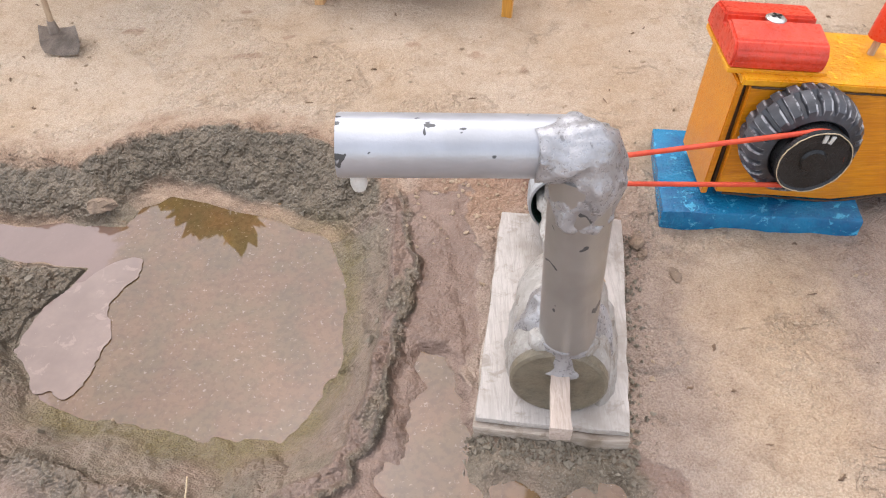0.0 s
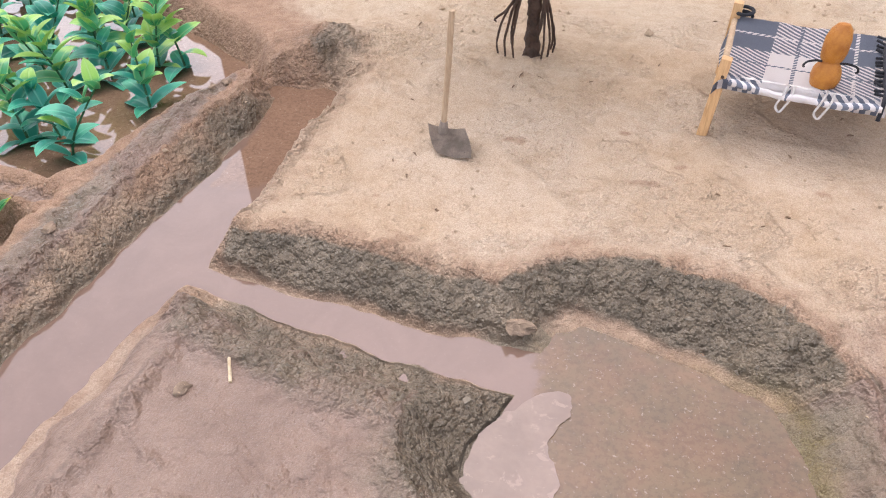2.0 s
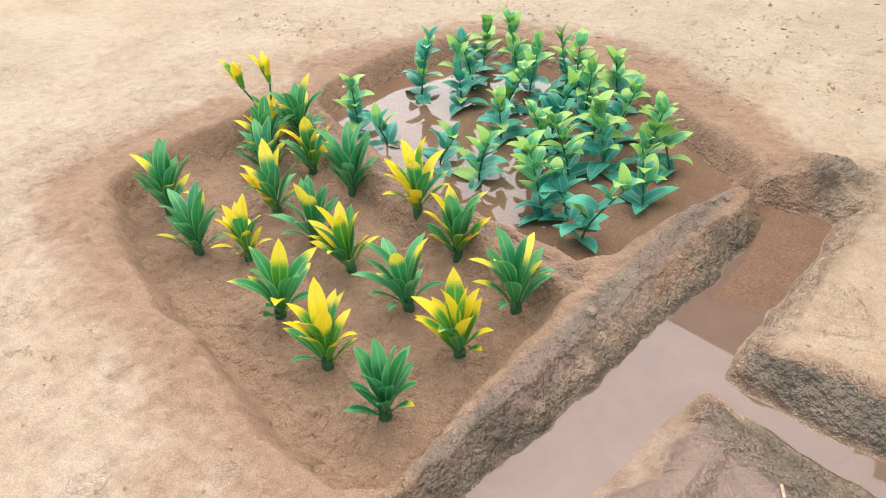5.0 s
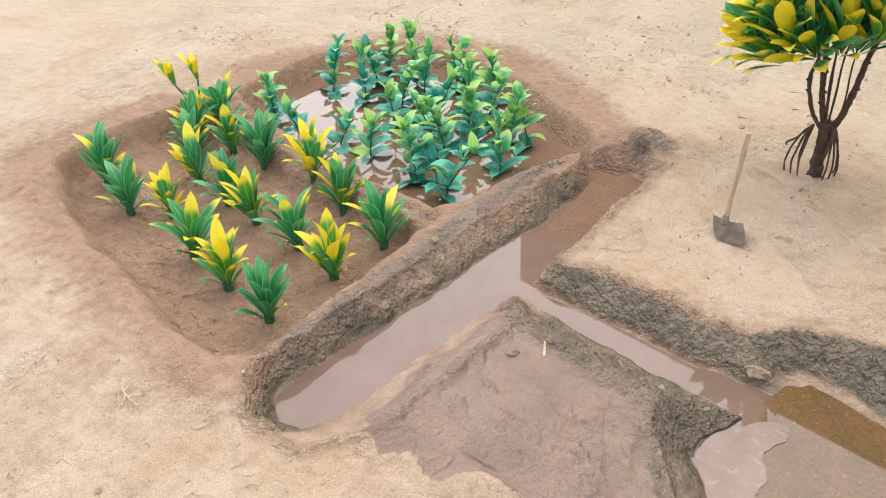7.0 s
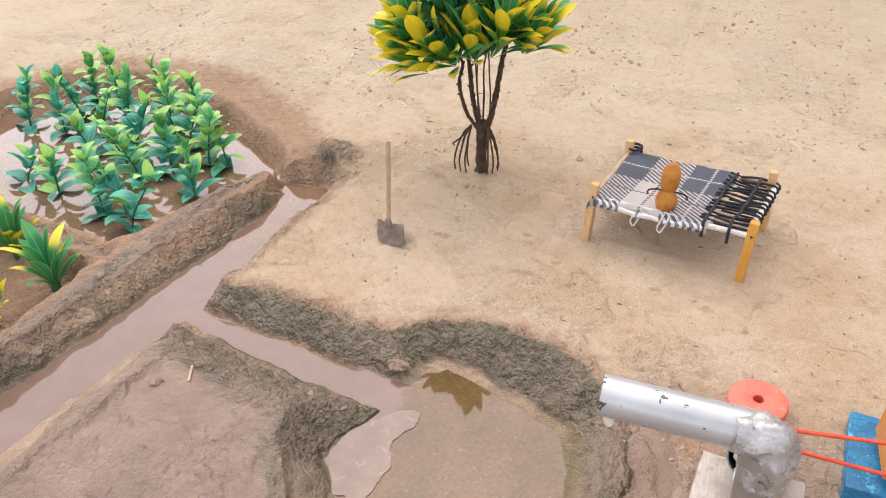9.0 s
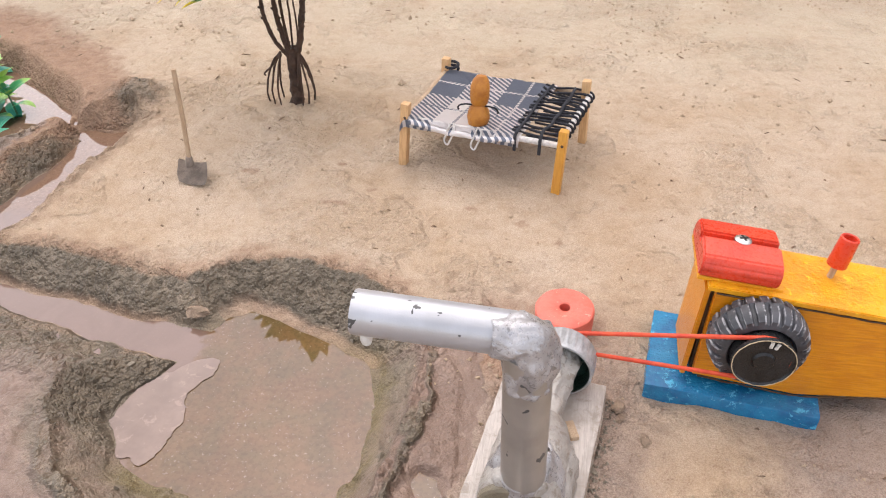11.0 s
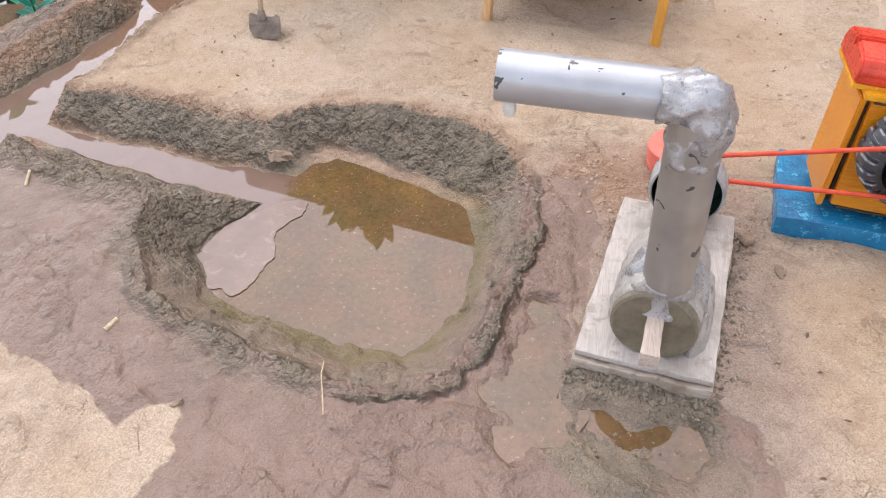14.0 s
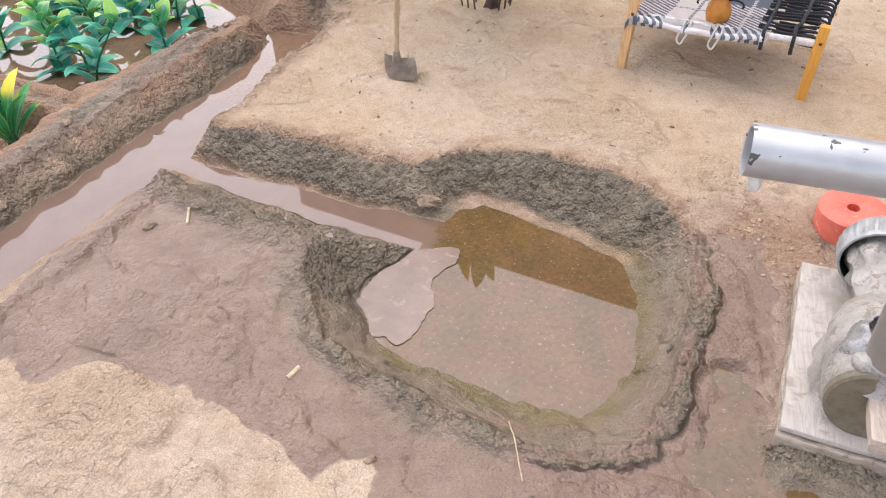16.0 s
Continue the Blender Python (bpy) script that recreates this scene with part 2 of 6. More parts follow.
def blanket_material():
    """Checked cotton in grey and white, with twill where the two cross."""
    n = Nodes("checked_cotton")
    xyz = n.add("ShaderNodeSeparateXYZ", Vector=n.coord)
    x, y = xyz.outputs[0], xyz.outputs[1]
    def band(v, lo, hi):
        return n.math("MULTIPLY", n.math("GREATER_THAN", v, lo), n.math("LESS_THAN", v, hi))
    a = n.math("MAXIMUM", band(x, -0.02, 0.026), band(x, 0.062, 0.098))
    b = band(y, 0.052, 0.12)
    twill = n.math("GREATER_THAN", n.math("FRACT", n.math("MULTIPLY", n.math("ADD", x, n.math("MULTIPLY", y, 1.25)), 1 / 0.0066)), 0.46)
    both, either = n.math("MULTIPLY", a, b), n.math("MAXIMUM", a, b)
    dash = n.math("GREATER_THAN", n.math("FRACT", n.math("MULTIPLY", n.math("SUBTRACT", x, y), 1 / 0.0046)), 0.35)
    dark = n.math("MAXIMUM", both, n.math("MULTIPLY", either, twill))
    pale_line = n.math("MULTIPLY", n.math("MAXIMUM", band(y, 0.0765, 0.0795), band(x, 0.0805, 0.0830)), dash)
    dark_line = n.math("MULTIPLY", n.math("MAXIMUM", band(y, 0.0265, 0.0292), band(x, 0.0425, 0.0450)), dash)
    dark = n.math("MAXIMUM", n.math("MULTIPLY", dark, n.math("SUBTRACT", 1.0, pale_line)), n.math("MULTIPLY", dark_line, n.math("SUBTRACT", 1.0, both)))
    fuzz = n.noise(1500, 3)
    c = n.mix(dark, n.mix(fuzz, (0.86, 0.80, 0.78), (0.70, 0.65, 0.63)), n.mix(fuzz, (0.13, 0.145, 0.19), (0.22, 0.235, 0.285)))
    n.bump(n.math("ADD", fuzz, n.math("MULTIPLY", twill, 0.6)), 0.0008)
    return n.set(Base_Color=c, Roughness=0.95)


EARTH = ground_material()
WATER = water_material("muddy_water", (0.225, 0.135, 0.088), (0.178, 0.106, 0.070))
SILVER = pipe_material("silver_paint", (0.49, 0.49, 0.515), (0.40, 0.397, 0.412), 0.40)
CEMENT = painted("grey_filler", (0.47, 0.435, 0.40), (0.31, 0.275, 0.24), 60, 0.45, (0.27, 0.232, 0.195), 0.54, 0.0010, 0.2)
SMEAR = painted("smeared_silver_filler", (0.44, 0.425, 0.43), (0.30, 0.283, 0.282), 75, 0.30, (0.22, 0.208, 0.205), 0.57, 0.0004, 0.40)
# the silver again, coloured darker and browner for the ground it mirrors, and dirt
RISER_SILVER = pipe_material("riser_darkened_silver", (0.42, 0.40, 0.375), (0.34, 0.32, 0.295), 0.65)
MUD_DISC = painted("mud_stained_plastic", (0.205, 0.168, 0.115), (0.13, 0.105, 0.070), 150, 0.4, (0.25, 0.21, 0.17), 0.66, 0.0004)
WHITEWASH = wood_material("whitewashed_board", (0.52, 0.46, 0.415), (0.40, 0.35, 0.31), "Y", 0.6, (0.31, 0.26, 0.215))
MUDDY_WOOD = wood_material("muddy_wood", (0.46, 0.38, 0.31), (0.31, 0.245, 0.19), "X", 0.6, (0.22, 0.165, 0.115))
GREY_WOOD = wood_material("mud_greyed_wood", (0.54, 0.44, 0.37), (0.40, 0.31, 0.25), "Y", 0.6)
RAW_WOOD = wood_material("bare_pale_wood", (0.52, 0.38, 0.25), (0.36, 0.24, 0.15), "Z", 0.75)
ORANGE_WOOD = wood_material("varnished_orange_wood", (0.72, 0.36, 0.06), (0.55, 0.25, 0.04), "Z", 0.4)
PALE_LEG = wood_material("pale_orange_wood", (0.70, 0.44, 0.22), (0.54, 0.31, 0.14), "Z", 0.5)
YELLOW_PAINT = painted("orange_yellow_paint", (0.80, 0.38, 0.015), (0.68, 0.26, 0.010), 45, 0.30, (0.82, 0.56, 0.04), 0.60, 0.0005)
ORANGE_PAINT = wood_material("orange_paint_on_wood", (0.74, 0.285, 0.008), (0.58, 0.185, 0.004), "X", 0.28)
SEAM = painted("dark_gap_wood", (0.095, 0.050, 0.022), (0.04, 0.022, 0.012), 90, 0.8)
RED_PAINT = painted("red_plastic", (0.70, 0.060, 0.026), (0.52, 0.040, 0.018), 50, 0.28, (0.78, 0.26, 0.18), 0.72, 0.0003)
RED_DUSTY = painted("dusty_red_plastic", (0.74, 0.17, 0.12), (0.64, 0.12, 0.08), 60, 0.5, (0.70, 0.36, 0.27), 0.60, 0.0004)
BLUE_PAINT = painted("blue_gloss_paint", (0.004, 0.205, 0.42), (0.002, 0.12, 0.28), 70, 0.15, (0.06, 0.42, 0.66), 0.57, 0.0010, 0.0, 0.6)
RUBBER = rubber_material()
BLACK = painted("black_plastic", (0.014, 0.014, 0.015), (0.005, 0.005, 0.005), 120, 0.30, (0.03, 0.03, 0.03), 0.7, 0.0002)
CAP_GREY = painted("silver_painted_cap", (0.46, 0.46, 0.47), (0.30, 0.30, 0.30), 160, 0.38, (0.12, 0.12, 0.11), 0.68, 0.0003, 0.35)
CAP_INSIDE = painted("dark_green_cap", (0.02, 0.06, 0.045), (0.012, 0.03, 0.025), 140, 0.35)
BELT_RED = painted("red_rubber_cord", (0.70, 0.08, 0.025), (0.58, 0.05, 0.02), 200, 0.5)
STEEL = painted("bright_steel", (0.62, 0.61, 0.58), (0.42, 0.41, 0.39), 300, 0.3, None, 0.7, 0.0001, 0.9)
IRON = painted("dull_sheet_iron", (0.31, 0.245, 0.20), (0.19, 0.15, 0.12), 110, 0.55, (0.16, 0.13, 0.105), 0.62, 0.0005, 0.3)
WHITE_PLASTIC = painted("white_plastic", (0.72, 0.70, 0.66), (0.58, 0.55, 0.5), 160, 0.4)
BARK = painted("dark_brown_bark", (0.085, 0.045, 0.028), (0.04, 0.022, 0.014), 180, 0.7, (0.15, 0.085, 0.05), 0.64, 0.001)
BLANKET = blanket_material()
BLACK_CORD = painted("black_cotton_cord", (0.03, 0.03, 0.038), (0.014, 0.014, 0.018), 400, 0.9, None, 0.7, 0.0004)
WHITE_CORD = painted("white_cotton_cord", (0.72, 0.68, 0.64), (0.55, 0.50, 0.47), 400, 0.9, None, 0.7, 0.0004)
CLAY = painted("orange_clay", (0.50, 0.20, 0.025), (0.36, 0.12, 0.012), 110, 0.45, (0.22, 0.07, 0.01), 0.66, 0.0006)
STRAW = painted("dry_straw", (0.62, 0.50, 0.34), (0.45, 0.33, 0.2), 300, 0.8)
CLOD = painted("earth_clod", (0.34, 0.245, 0.17), (0.22, 0.155, 0.11), 160, 0.95, (0.50, 0.37, 0.25), 0.62, 0.001)
FILM = painted("silt_film", (0.250, 0.176, 0.144), (0.205, 0.143, 0.116), 45, 0.14, (0.28, 0.20, 0.168), 0.56, 0.0001, 0.0, 0.36)
WET_MUD = painted("wet_grey_mud", (0.25, 0.205, 0.150), (0.17, 0.138, 0.099), 260, 0.55, (0.27, 0.215, 0.155), 0.6, 0.0004)
DRY_TWIG = painted("dry_twig", (0.24, 0.15, 0.09), (0.13, 0.08, 0.05), 220, 0.85)
DRY_CRUMB = painted("dry_earth_crumb", (0.50, 0.375, 0.26), (0.36, 0.26, 0.175), 160, 0.95, (0.58, 0.45, 0.32), 0.62, 0.001)
STEM_GREEN = painted("green_stem", (0.03, 0.13, 0.05), (0.015, 0.07, 0.03), 200, 0.5)
LEAF = {
    "gold": leaf_material("gold_tipped_leaf", (0.07, 0.32, 0.04), (0.92, 0.70, 0.03), 0.54, (0.70, 0.60, 0.08)),
    "mixed": leaf_material("yellow_edged_leaf", (0.035, 0.29, 0.09), (0.92, 0.74, 0.06), 0.80, (0.48, 0.62, 0.22)),
    "green": leaf_material("green_strap_leaf", (0.03, 0.25, 0.09), (0.10, 0.40, 0.14), 0.80, (0.36, 0.58, 0.30)),
    "teal": leaf_material("teal_leaf", (0.018, 0.265, 0.195), (0.06, 0.42, 0.255), 0.6, (0.20, 0.54, 0.40)),
    "lime": leaf_material("lime_leaf", (0.07, 0.37, 0.15), (0.33, 0.58, 0.12), 0.45, (0.45, 0.66, 0.28)),
}


# ---- mesh helpers ----
def part(name, bm, material, parent=None, label="", smooth=True):
    """Links a bmesh as one mesh object, under its thing where a parent is given."""
    me = bpy.data.meshes.new(name)
    bm.normal_update()
    bm.to_mesh(me)
    bm.free()
    me.materials.append(material)
    if smooth:
        me.shade_smooth()
        me.set_sharp_from_angle(angle=radians(80 if material in (CEMENT, SMEAR) else 38))
    ob = new(name, me)
    if parent:
        ob.parent = parent
    return tagged(ob, label)


def thing(name, label, category, at=(0, 0, 0), turn=(0, 0, 0), group="", kind=""):
    ob = new(name)
    ob.matrix_world = pose(*at, *turn)
    ob.empty_display_size = 0.01
    return tagged(ob, label, category, group, kind)


def box(bm, lo, hi, bevel=0.0, m=None, segments=2):
    made = bmesh.ops.create_cube(bm, size=1.0)["verts"]
    for v in made:
        v.co = Vector([lo[i] + (hi[i] - lo[i]) * (v.co[i] + 0.5) for i in range(3)])
    if bevel:
        edges = list({e for v in made for e in v.link_edges})
        made = bmesh.ops.bevel(bm, geom=edges, offset=bevel, segments=segments, affect="EDGES", profile=0.6)["verts"]
    if m:
        bmesh.ops.transform(bm, matrix=m, verts=made)
    return made


def tube(bm, line, radii, segments=8, close=False, caps=True):
    """A tube along a polyline, with one radius for all or one for each point."""
    line = [Vector(p) for p in line]
    radii = [float(r) for r in radii] if isinstance(radii, (list, tuple)) else [radii] * len(line)
    rings, side = [], None
    count = len(line)
    for i, p in enumerate(line):
        a = line[(i - 1) % count] if close or i else p
        b = line[(i + 1) % count] if close or i < count - 1 else p
        ahead = (b - a).normalized()
        if side is None:
            side = ahead.orthogonal().normalized()
        side = (side - ahead * side.dot(ahead)).normalized()
        up = ahead.cross(side)
        rings.append([bm.verts.new(p + radii[i] * (math.cos(q) * side + math.sin(q) * up)) for q in [2 * math.pi * k / segments for k in range(segments)]])
    pairs = list(zip(rings, rings[1:])) + ([(rings[-1], rings[0])] if close else [])
    for r, s in pairs:
        for k in range(segments):
            bm.faces.new((r[k], r[(k + 1) % segments], s[(k + 1) % segments], s[k]))
    if caps and not close:
        bm.faces.new(rings[0][::-1]), bm.faces.new(rings[-1])
    return rings


def lathe(bm, profile, m=None, segments=32, closed=False):
    """Turns (radius, height) pairs round the z axis; ends with radius 0 are capped."""
    rings = []
    for r, z in profile:
        if r < 1e-6:
            rings.append([bm.verts.new((0, 0, z))])
        else:
            rings.append([bm.verts.new((r * math.cos(q), r * math.sin(q), z)) for q in [2 * math.pi * k / segments for k in range(segments)]])
    pairs = list(zip(rings, rings[1:])) + ([(rings[-1], rings[0])] if closed else [])
    for a, b in pairs:
        for k in range(segments):
            j = (k + 1) % segments
            face = [a[0], b[j], b[k]][::-1] if len(a) == 1 else [a[k], a[j], b[0]] if len(b) == 1 else [a[k], a[j], b[j], b[k]]
            bm.faces.new(face)
    verts = [v for ring in rings for v in ring]
    if m:
        bmesh.ops.transform(bm, matrix=m, verts=verts)
    return verts


def roughen(verts, size, amount, seed=0.0):
    for v in verts:
        v.co += noise.noise_vector(v.co / size + Vector((seed, seed * 2, seed * 3))) * amount


def smooth_line(points, steps=6):
    """Catmull-Rom through the points."""
    p = [Vector(q) for q in points]
    p = [2 * p[0] - p[1], *p, 2 * p[-1] - p[-2]]
    out = []
    for a, b, c, d in zip(p, p[1:], p[2:], p[3:]):
        for k in range(steps):
            t = k / steps
            out.append(0.5 * (2 * b + (c - a) * t + (2 * a - 5 * b + 4 * c - d) * t * t + (3 * b - a - 3 * c + d) * t**3))
    return [*out, p[-2]]


# ---- the ground: sand, pool, channels and planting beds ----
def lattice(x, y, size, seed):
    table = np.random.RandomState(seed).rand(256, 256)
    u, v = x / size + 37.2, y / size + 11.7
    i, j = np.floor(u).astype(int), np.floor(v).astype(int)
    u, v = u - i, v - j
    u, v = u * u * u * (u * (u * 6 - 15) + 10), v * v * v * (v * (v * 6 - 15) + 10)
    i0, i1, j0, j1 = i % 256, (i + 1) % 256, j % 256, (j + 1) % 256
    return (table[i0, j0] * (1 - u) + table[i1, j0] * u) * (1 - v) + (table[i0, j1] * (1 - u) + table[i1, j1] * u) * v - 0.5


def fractal(x, y, size, seed, octaves=4, keep=0.55):
    total, amp = 0, 1.0
    for k in range(octaves):
        total = total + amp * lattice(x * (1 + 0.1 * k) + 0.3 * k * y, y, size / 2**k, seed + k)
        amp *= keep
    return total


def clods(x, y, size, seed):
    """Rounded lumps, 1 on their tops and 0 in the gaps."""
    table = np.random.RandomState(seed).rand(128, 128, 3)
    u, v = x / size, y / size
    i, j = np.floor(u).astype(int), np.floor(v).astype(int)
    best = np.zeros(np.shape(x))
    for di in (-1, 0, 1):
        for dj in (-1, 0, 1):
            p = table[(i + di) % 128, (j + dj) % 128]
            d = np.hypot(i + di + p[..., 0] - u, j + dj + p[..., 1] - v) / (0.35 + 0.55 * p[..., 2])
            best = np.maximum(best, (0.4 + 0.6 * p[..., 2]) * np.sqrt(np.clip(1 - d * d, 0, 1)))
    return best


def step(lo, hi, v):
    t = np.clip((v - lo) / (hi - lo), 0, 1)
    return t * t * (3 - 2 * t)


def inside(poly, x, y):
    """Signed distance to a closed outline, positive within."""
    best, odd = np.full(np.shape(x), 1e9), np.zeros(np.shape(x), bool)
    for (ax, ay), (bx, by) in zip(poly, poly[1:] + poly[:1]):
        dx, dy = bx - ax, by - ay
        t = np.clip(((x - ax) * dx + (y - ay) * dy) / (dx * dx + dy * dy), 0, 1)
        best = np.minimum(best, np.hypot(x - ax - t * dx, y - ay - t * dy))
        if ay != by:
            odd ^= ((ay > y) != (by > y)) & (x < ax + (y - ay) / (by - ay) * dx)
    return np.where(odd, best, -best)


def along_line(line, x, y):
    best = np.full(np.shape(x), 1e9)
    for (ax, ay), (bx, by) in zip(line, line[1:]):
        dx, dy = bx - ax, by - ay
        t = np.clip(((x - ax) * dx + (y - ay) * dy) / (dx * dx + dy * dy), 0, 1)
        best = np.minimum(best, np.hypot(x - ax - t * dx, y - ay - t * dy))
    return best


POOL_RIM = [(-0.215, 0.352), (-0.195, 0.366), (-0.173, 0.382), (-0.141, 0.388), (-0.107, 0.385), (-0.077, 0.374), (-0.05, 0.355), (-0.031, 0.336), (-0.022, 0.305), (-0.022, 0.265),
            (-0.022, 0.225), (-0.028, 0.19), (-0.04, 0.162), (-0.065, 0.147), (-0.095, 0.145), (-0.13, 0.152), (-0.167, 0.165), (-0.203, 0.184), (-0.234, 0.220), (-0.240, 0.258)]
POOL_FOOT = [(-0.193, 0.291), (-0.177, 0.34), (-0.163, 0.348), (-0.138, 0.347), (-0.094, 0.331), (-0.06, 0.311), (-0.046, 0.291), (-0.043, 0.266), (-0.046, 0.227),
             (-0.054, 0.195), (-0.070, 0.183), (-0.092, 0.182), (-0.119, 0.189), (-0.155, 0.198), (-0.187, 0.213), (-0.205, 0.231), (-0.205, 0.257)]
FEED_RIM = [(-0.42, 0.37), (-0.377, 0.376), (-0.32, 0.373), (-0.258, 0.361), (-0.20, 0.352), (-0.17, 0.33), (-0.185, 0.270), (-0.209, 0.256), (-0.226, 0.254), (-0.262, 0.260), (-0.311, 0.270), (-0.374, 0.288), (-0.42, 0.31)]
FEED_FOOT = [(-0.42, 0.356), (-0.385, 0.354), (-0.305, 0.342), (-0.245, 0.330), (-0.20, 0.327), (-0.165, 0.325), (-0.165, 0.285), (-0.194, 0.296), (-0.225, 0.298), (-0.252, 0.302), (-0.319, 0.318), (-0.39, 0.334), (-0.42, 0.335)]
CHANNEL_RIM = [(-0.499, 0.132), (-0.494, 0.184), (-0.489, 0.246), (-0.481, 0.316), (-0.472, 0.397), (-0.461, 0.485), (-0.45, 0.552), (-0.449, 0.605),
               (-0.40, 0.622), (-0.362, 0.60), (-0.372, 0.516), (-0.377, 0.45), (-0.381, 0.38), (-0.378, 0.315), (-0.372, 0.25), (-0.374, 0.20), (-0.386, 0.14), (-0.418, 0.090), (-0.455, 0.089), (-0.488, 0.107)]
CHANNEL_FOOT = [(-0.486, 0.128), (-0.483, 0.17), (-0.48, 0.2), (-0.470, 0.256), (-0.458, 0.326), (-0.446, 0.40), (-0.438, 0.46), (-0.435, 0.53), (-0.434, 0.58),
                (-0.40, 0.598), (-0.381, 0.588), (-0.386, 0.516), (-0.390, 0.448), (-0.394, 0.396), (-0.392, 0.35), (-0.402, 0.318), (-0.412, 0.277), (-0.419, 0.236), (-0.425, 0.19), (-0.431, 0.142), (-0.445, 0.117), (-0.465, 0.113)]
DIVIDER = [(-0.99, 0.515), (-0.948, 0.502), (-0.808, 0.453), (-0.704, 0.420), (-0.614, 0.402), (-0.525, 0.385)]
FLOWER_RIM = [(-0.506, 0.15), (-0.535, 0.126), (-0.601, 0.128), (-0.679, 0.150), (-0.795, 0.180), (-0.916, 0.222), (-0.985, 0.262), (-1.005, 0.32), (-1.0, 0.40), (-0.985, 0.495),
              (-0.948, 0.492), (-0.808, 0.443), (-0.704, 0.410), (-0.614, 0.392), (-0.53, 0.376), (-0.512, 0.36), (-0.511, 0.30), (-0.512, 0.234), (-0.507, 0.18)]
PADDY_RIM = [(-0.948, 0.514), (-0.808, 0.465), (-0.704, 0.432), (-0.614, 0.414), (-0.53, 0.40), (-0.509, 0.42), (-0.498, 0.48), (-0.482, 0.53), (-0.465, 0.575), (-0.455, 0.61),
             (-0.475, 0.645), (-0.52, 0.68), (-0.617, 0.742), (-0.723, 0.797), (-0.80, 0.822), (-0.87, 0.822), (-0.935, 0.79), (-0.975, 0.70), (-0.975, 0.59), (-0.965, 0.53)]
MUD_FLAT = [(-0.385, 0.122), (-0.404, 0.15), (-0.405, 0.2), (-0.398, 0.25), (-0.388, 0.31), (-0.3, 0.30), (-0.2, 0.28), (0.0, 0.32), (0.015, 0.33), (0.022, 0.28), (0.012, 0.18), (0.06, 0.165), (0.095, 0.157), (0.10, 0.13),
            (0.088, 0.04), (0.05, -0.04), (-0.12, -0.03), (-0.150, 0.05), (-0.140, 0.09), (-0.152, 0.118), (-0.172, 0.103), (-0.198, 0.116), (-0.214, 0.130), (-0.246, 0.133), (-0.283, 0.147), (-0.312, 0.147), (-0.330, 0.118), (-0.347, 0.132), (-0.366, 0.115)]
PUDDLE = [(0.018, 0.153), (0.034, 0.155), (0.062, 0.160), (0.073, 0.146), (0.079, 0.126), (0.066, 0.117), (0.055, 0.120), (0.036, 0.128), (0.021, 0.140)]
SEEP = [(-0.004, 0.222), (0.011, 0.222), (0.0125, 0.197), (0.0145, 0.180), (0.0170, 0.159), (0.011, 0.137), (-0.005, 0.132), (-0.018, 0.145), (-0.012, 0.164), (-0.009, 0.190)]
STAINS = [(-0.133, 0.466, 0.008), (-0.222, 0.503, 0.008), (-0.118, 0.452, 0.005), (-0.105, 0.492, 0.006), (0.02, 0.46, 0.007), (-0.02, 0.475, 0.005), (0.055, 0.44, 0.006), (-0.30, 0.42, 0.005), (-0.145, 0.53, 0.005), (0.10, 0.50, 0.006)]
DAM_C = (-0.402, 0.628)


def basin(z, x, y, rim, foot, top, low, deep, curve):
    """Cuts a basin whose wall runs from the rim down to the water's edge at the foot, and on to its floor."""
    r, f = inside(rim, x, y), inside(foot, x, y)
    t = np.clip(r / (r - f + 1e-6), 0, 1)
    soft = step(0.022, 0.045, r - f)  # wide banks roll over at the top and run out flat
    t = t + (step(0.0, 1.0, t) - t) * soft
    wall = top + (low - top) * t**curve
    floor = low - deep * (1 - (1 - np.clip(f / 0.03, 0, 1)) ** 2)
    cut = np.where(f > 0, floor, wall)
    return np.where((r > 0) | (f > 0), np.minimum(z, cut), z), r, f


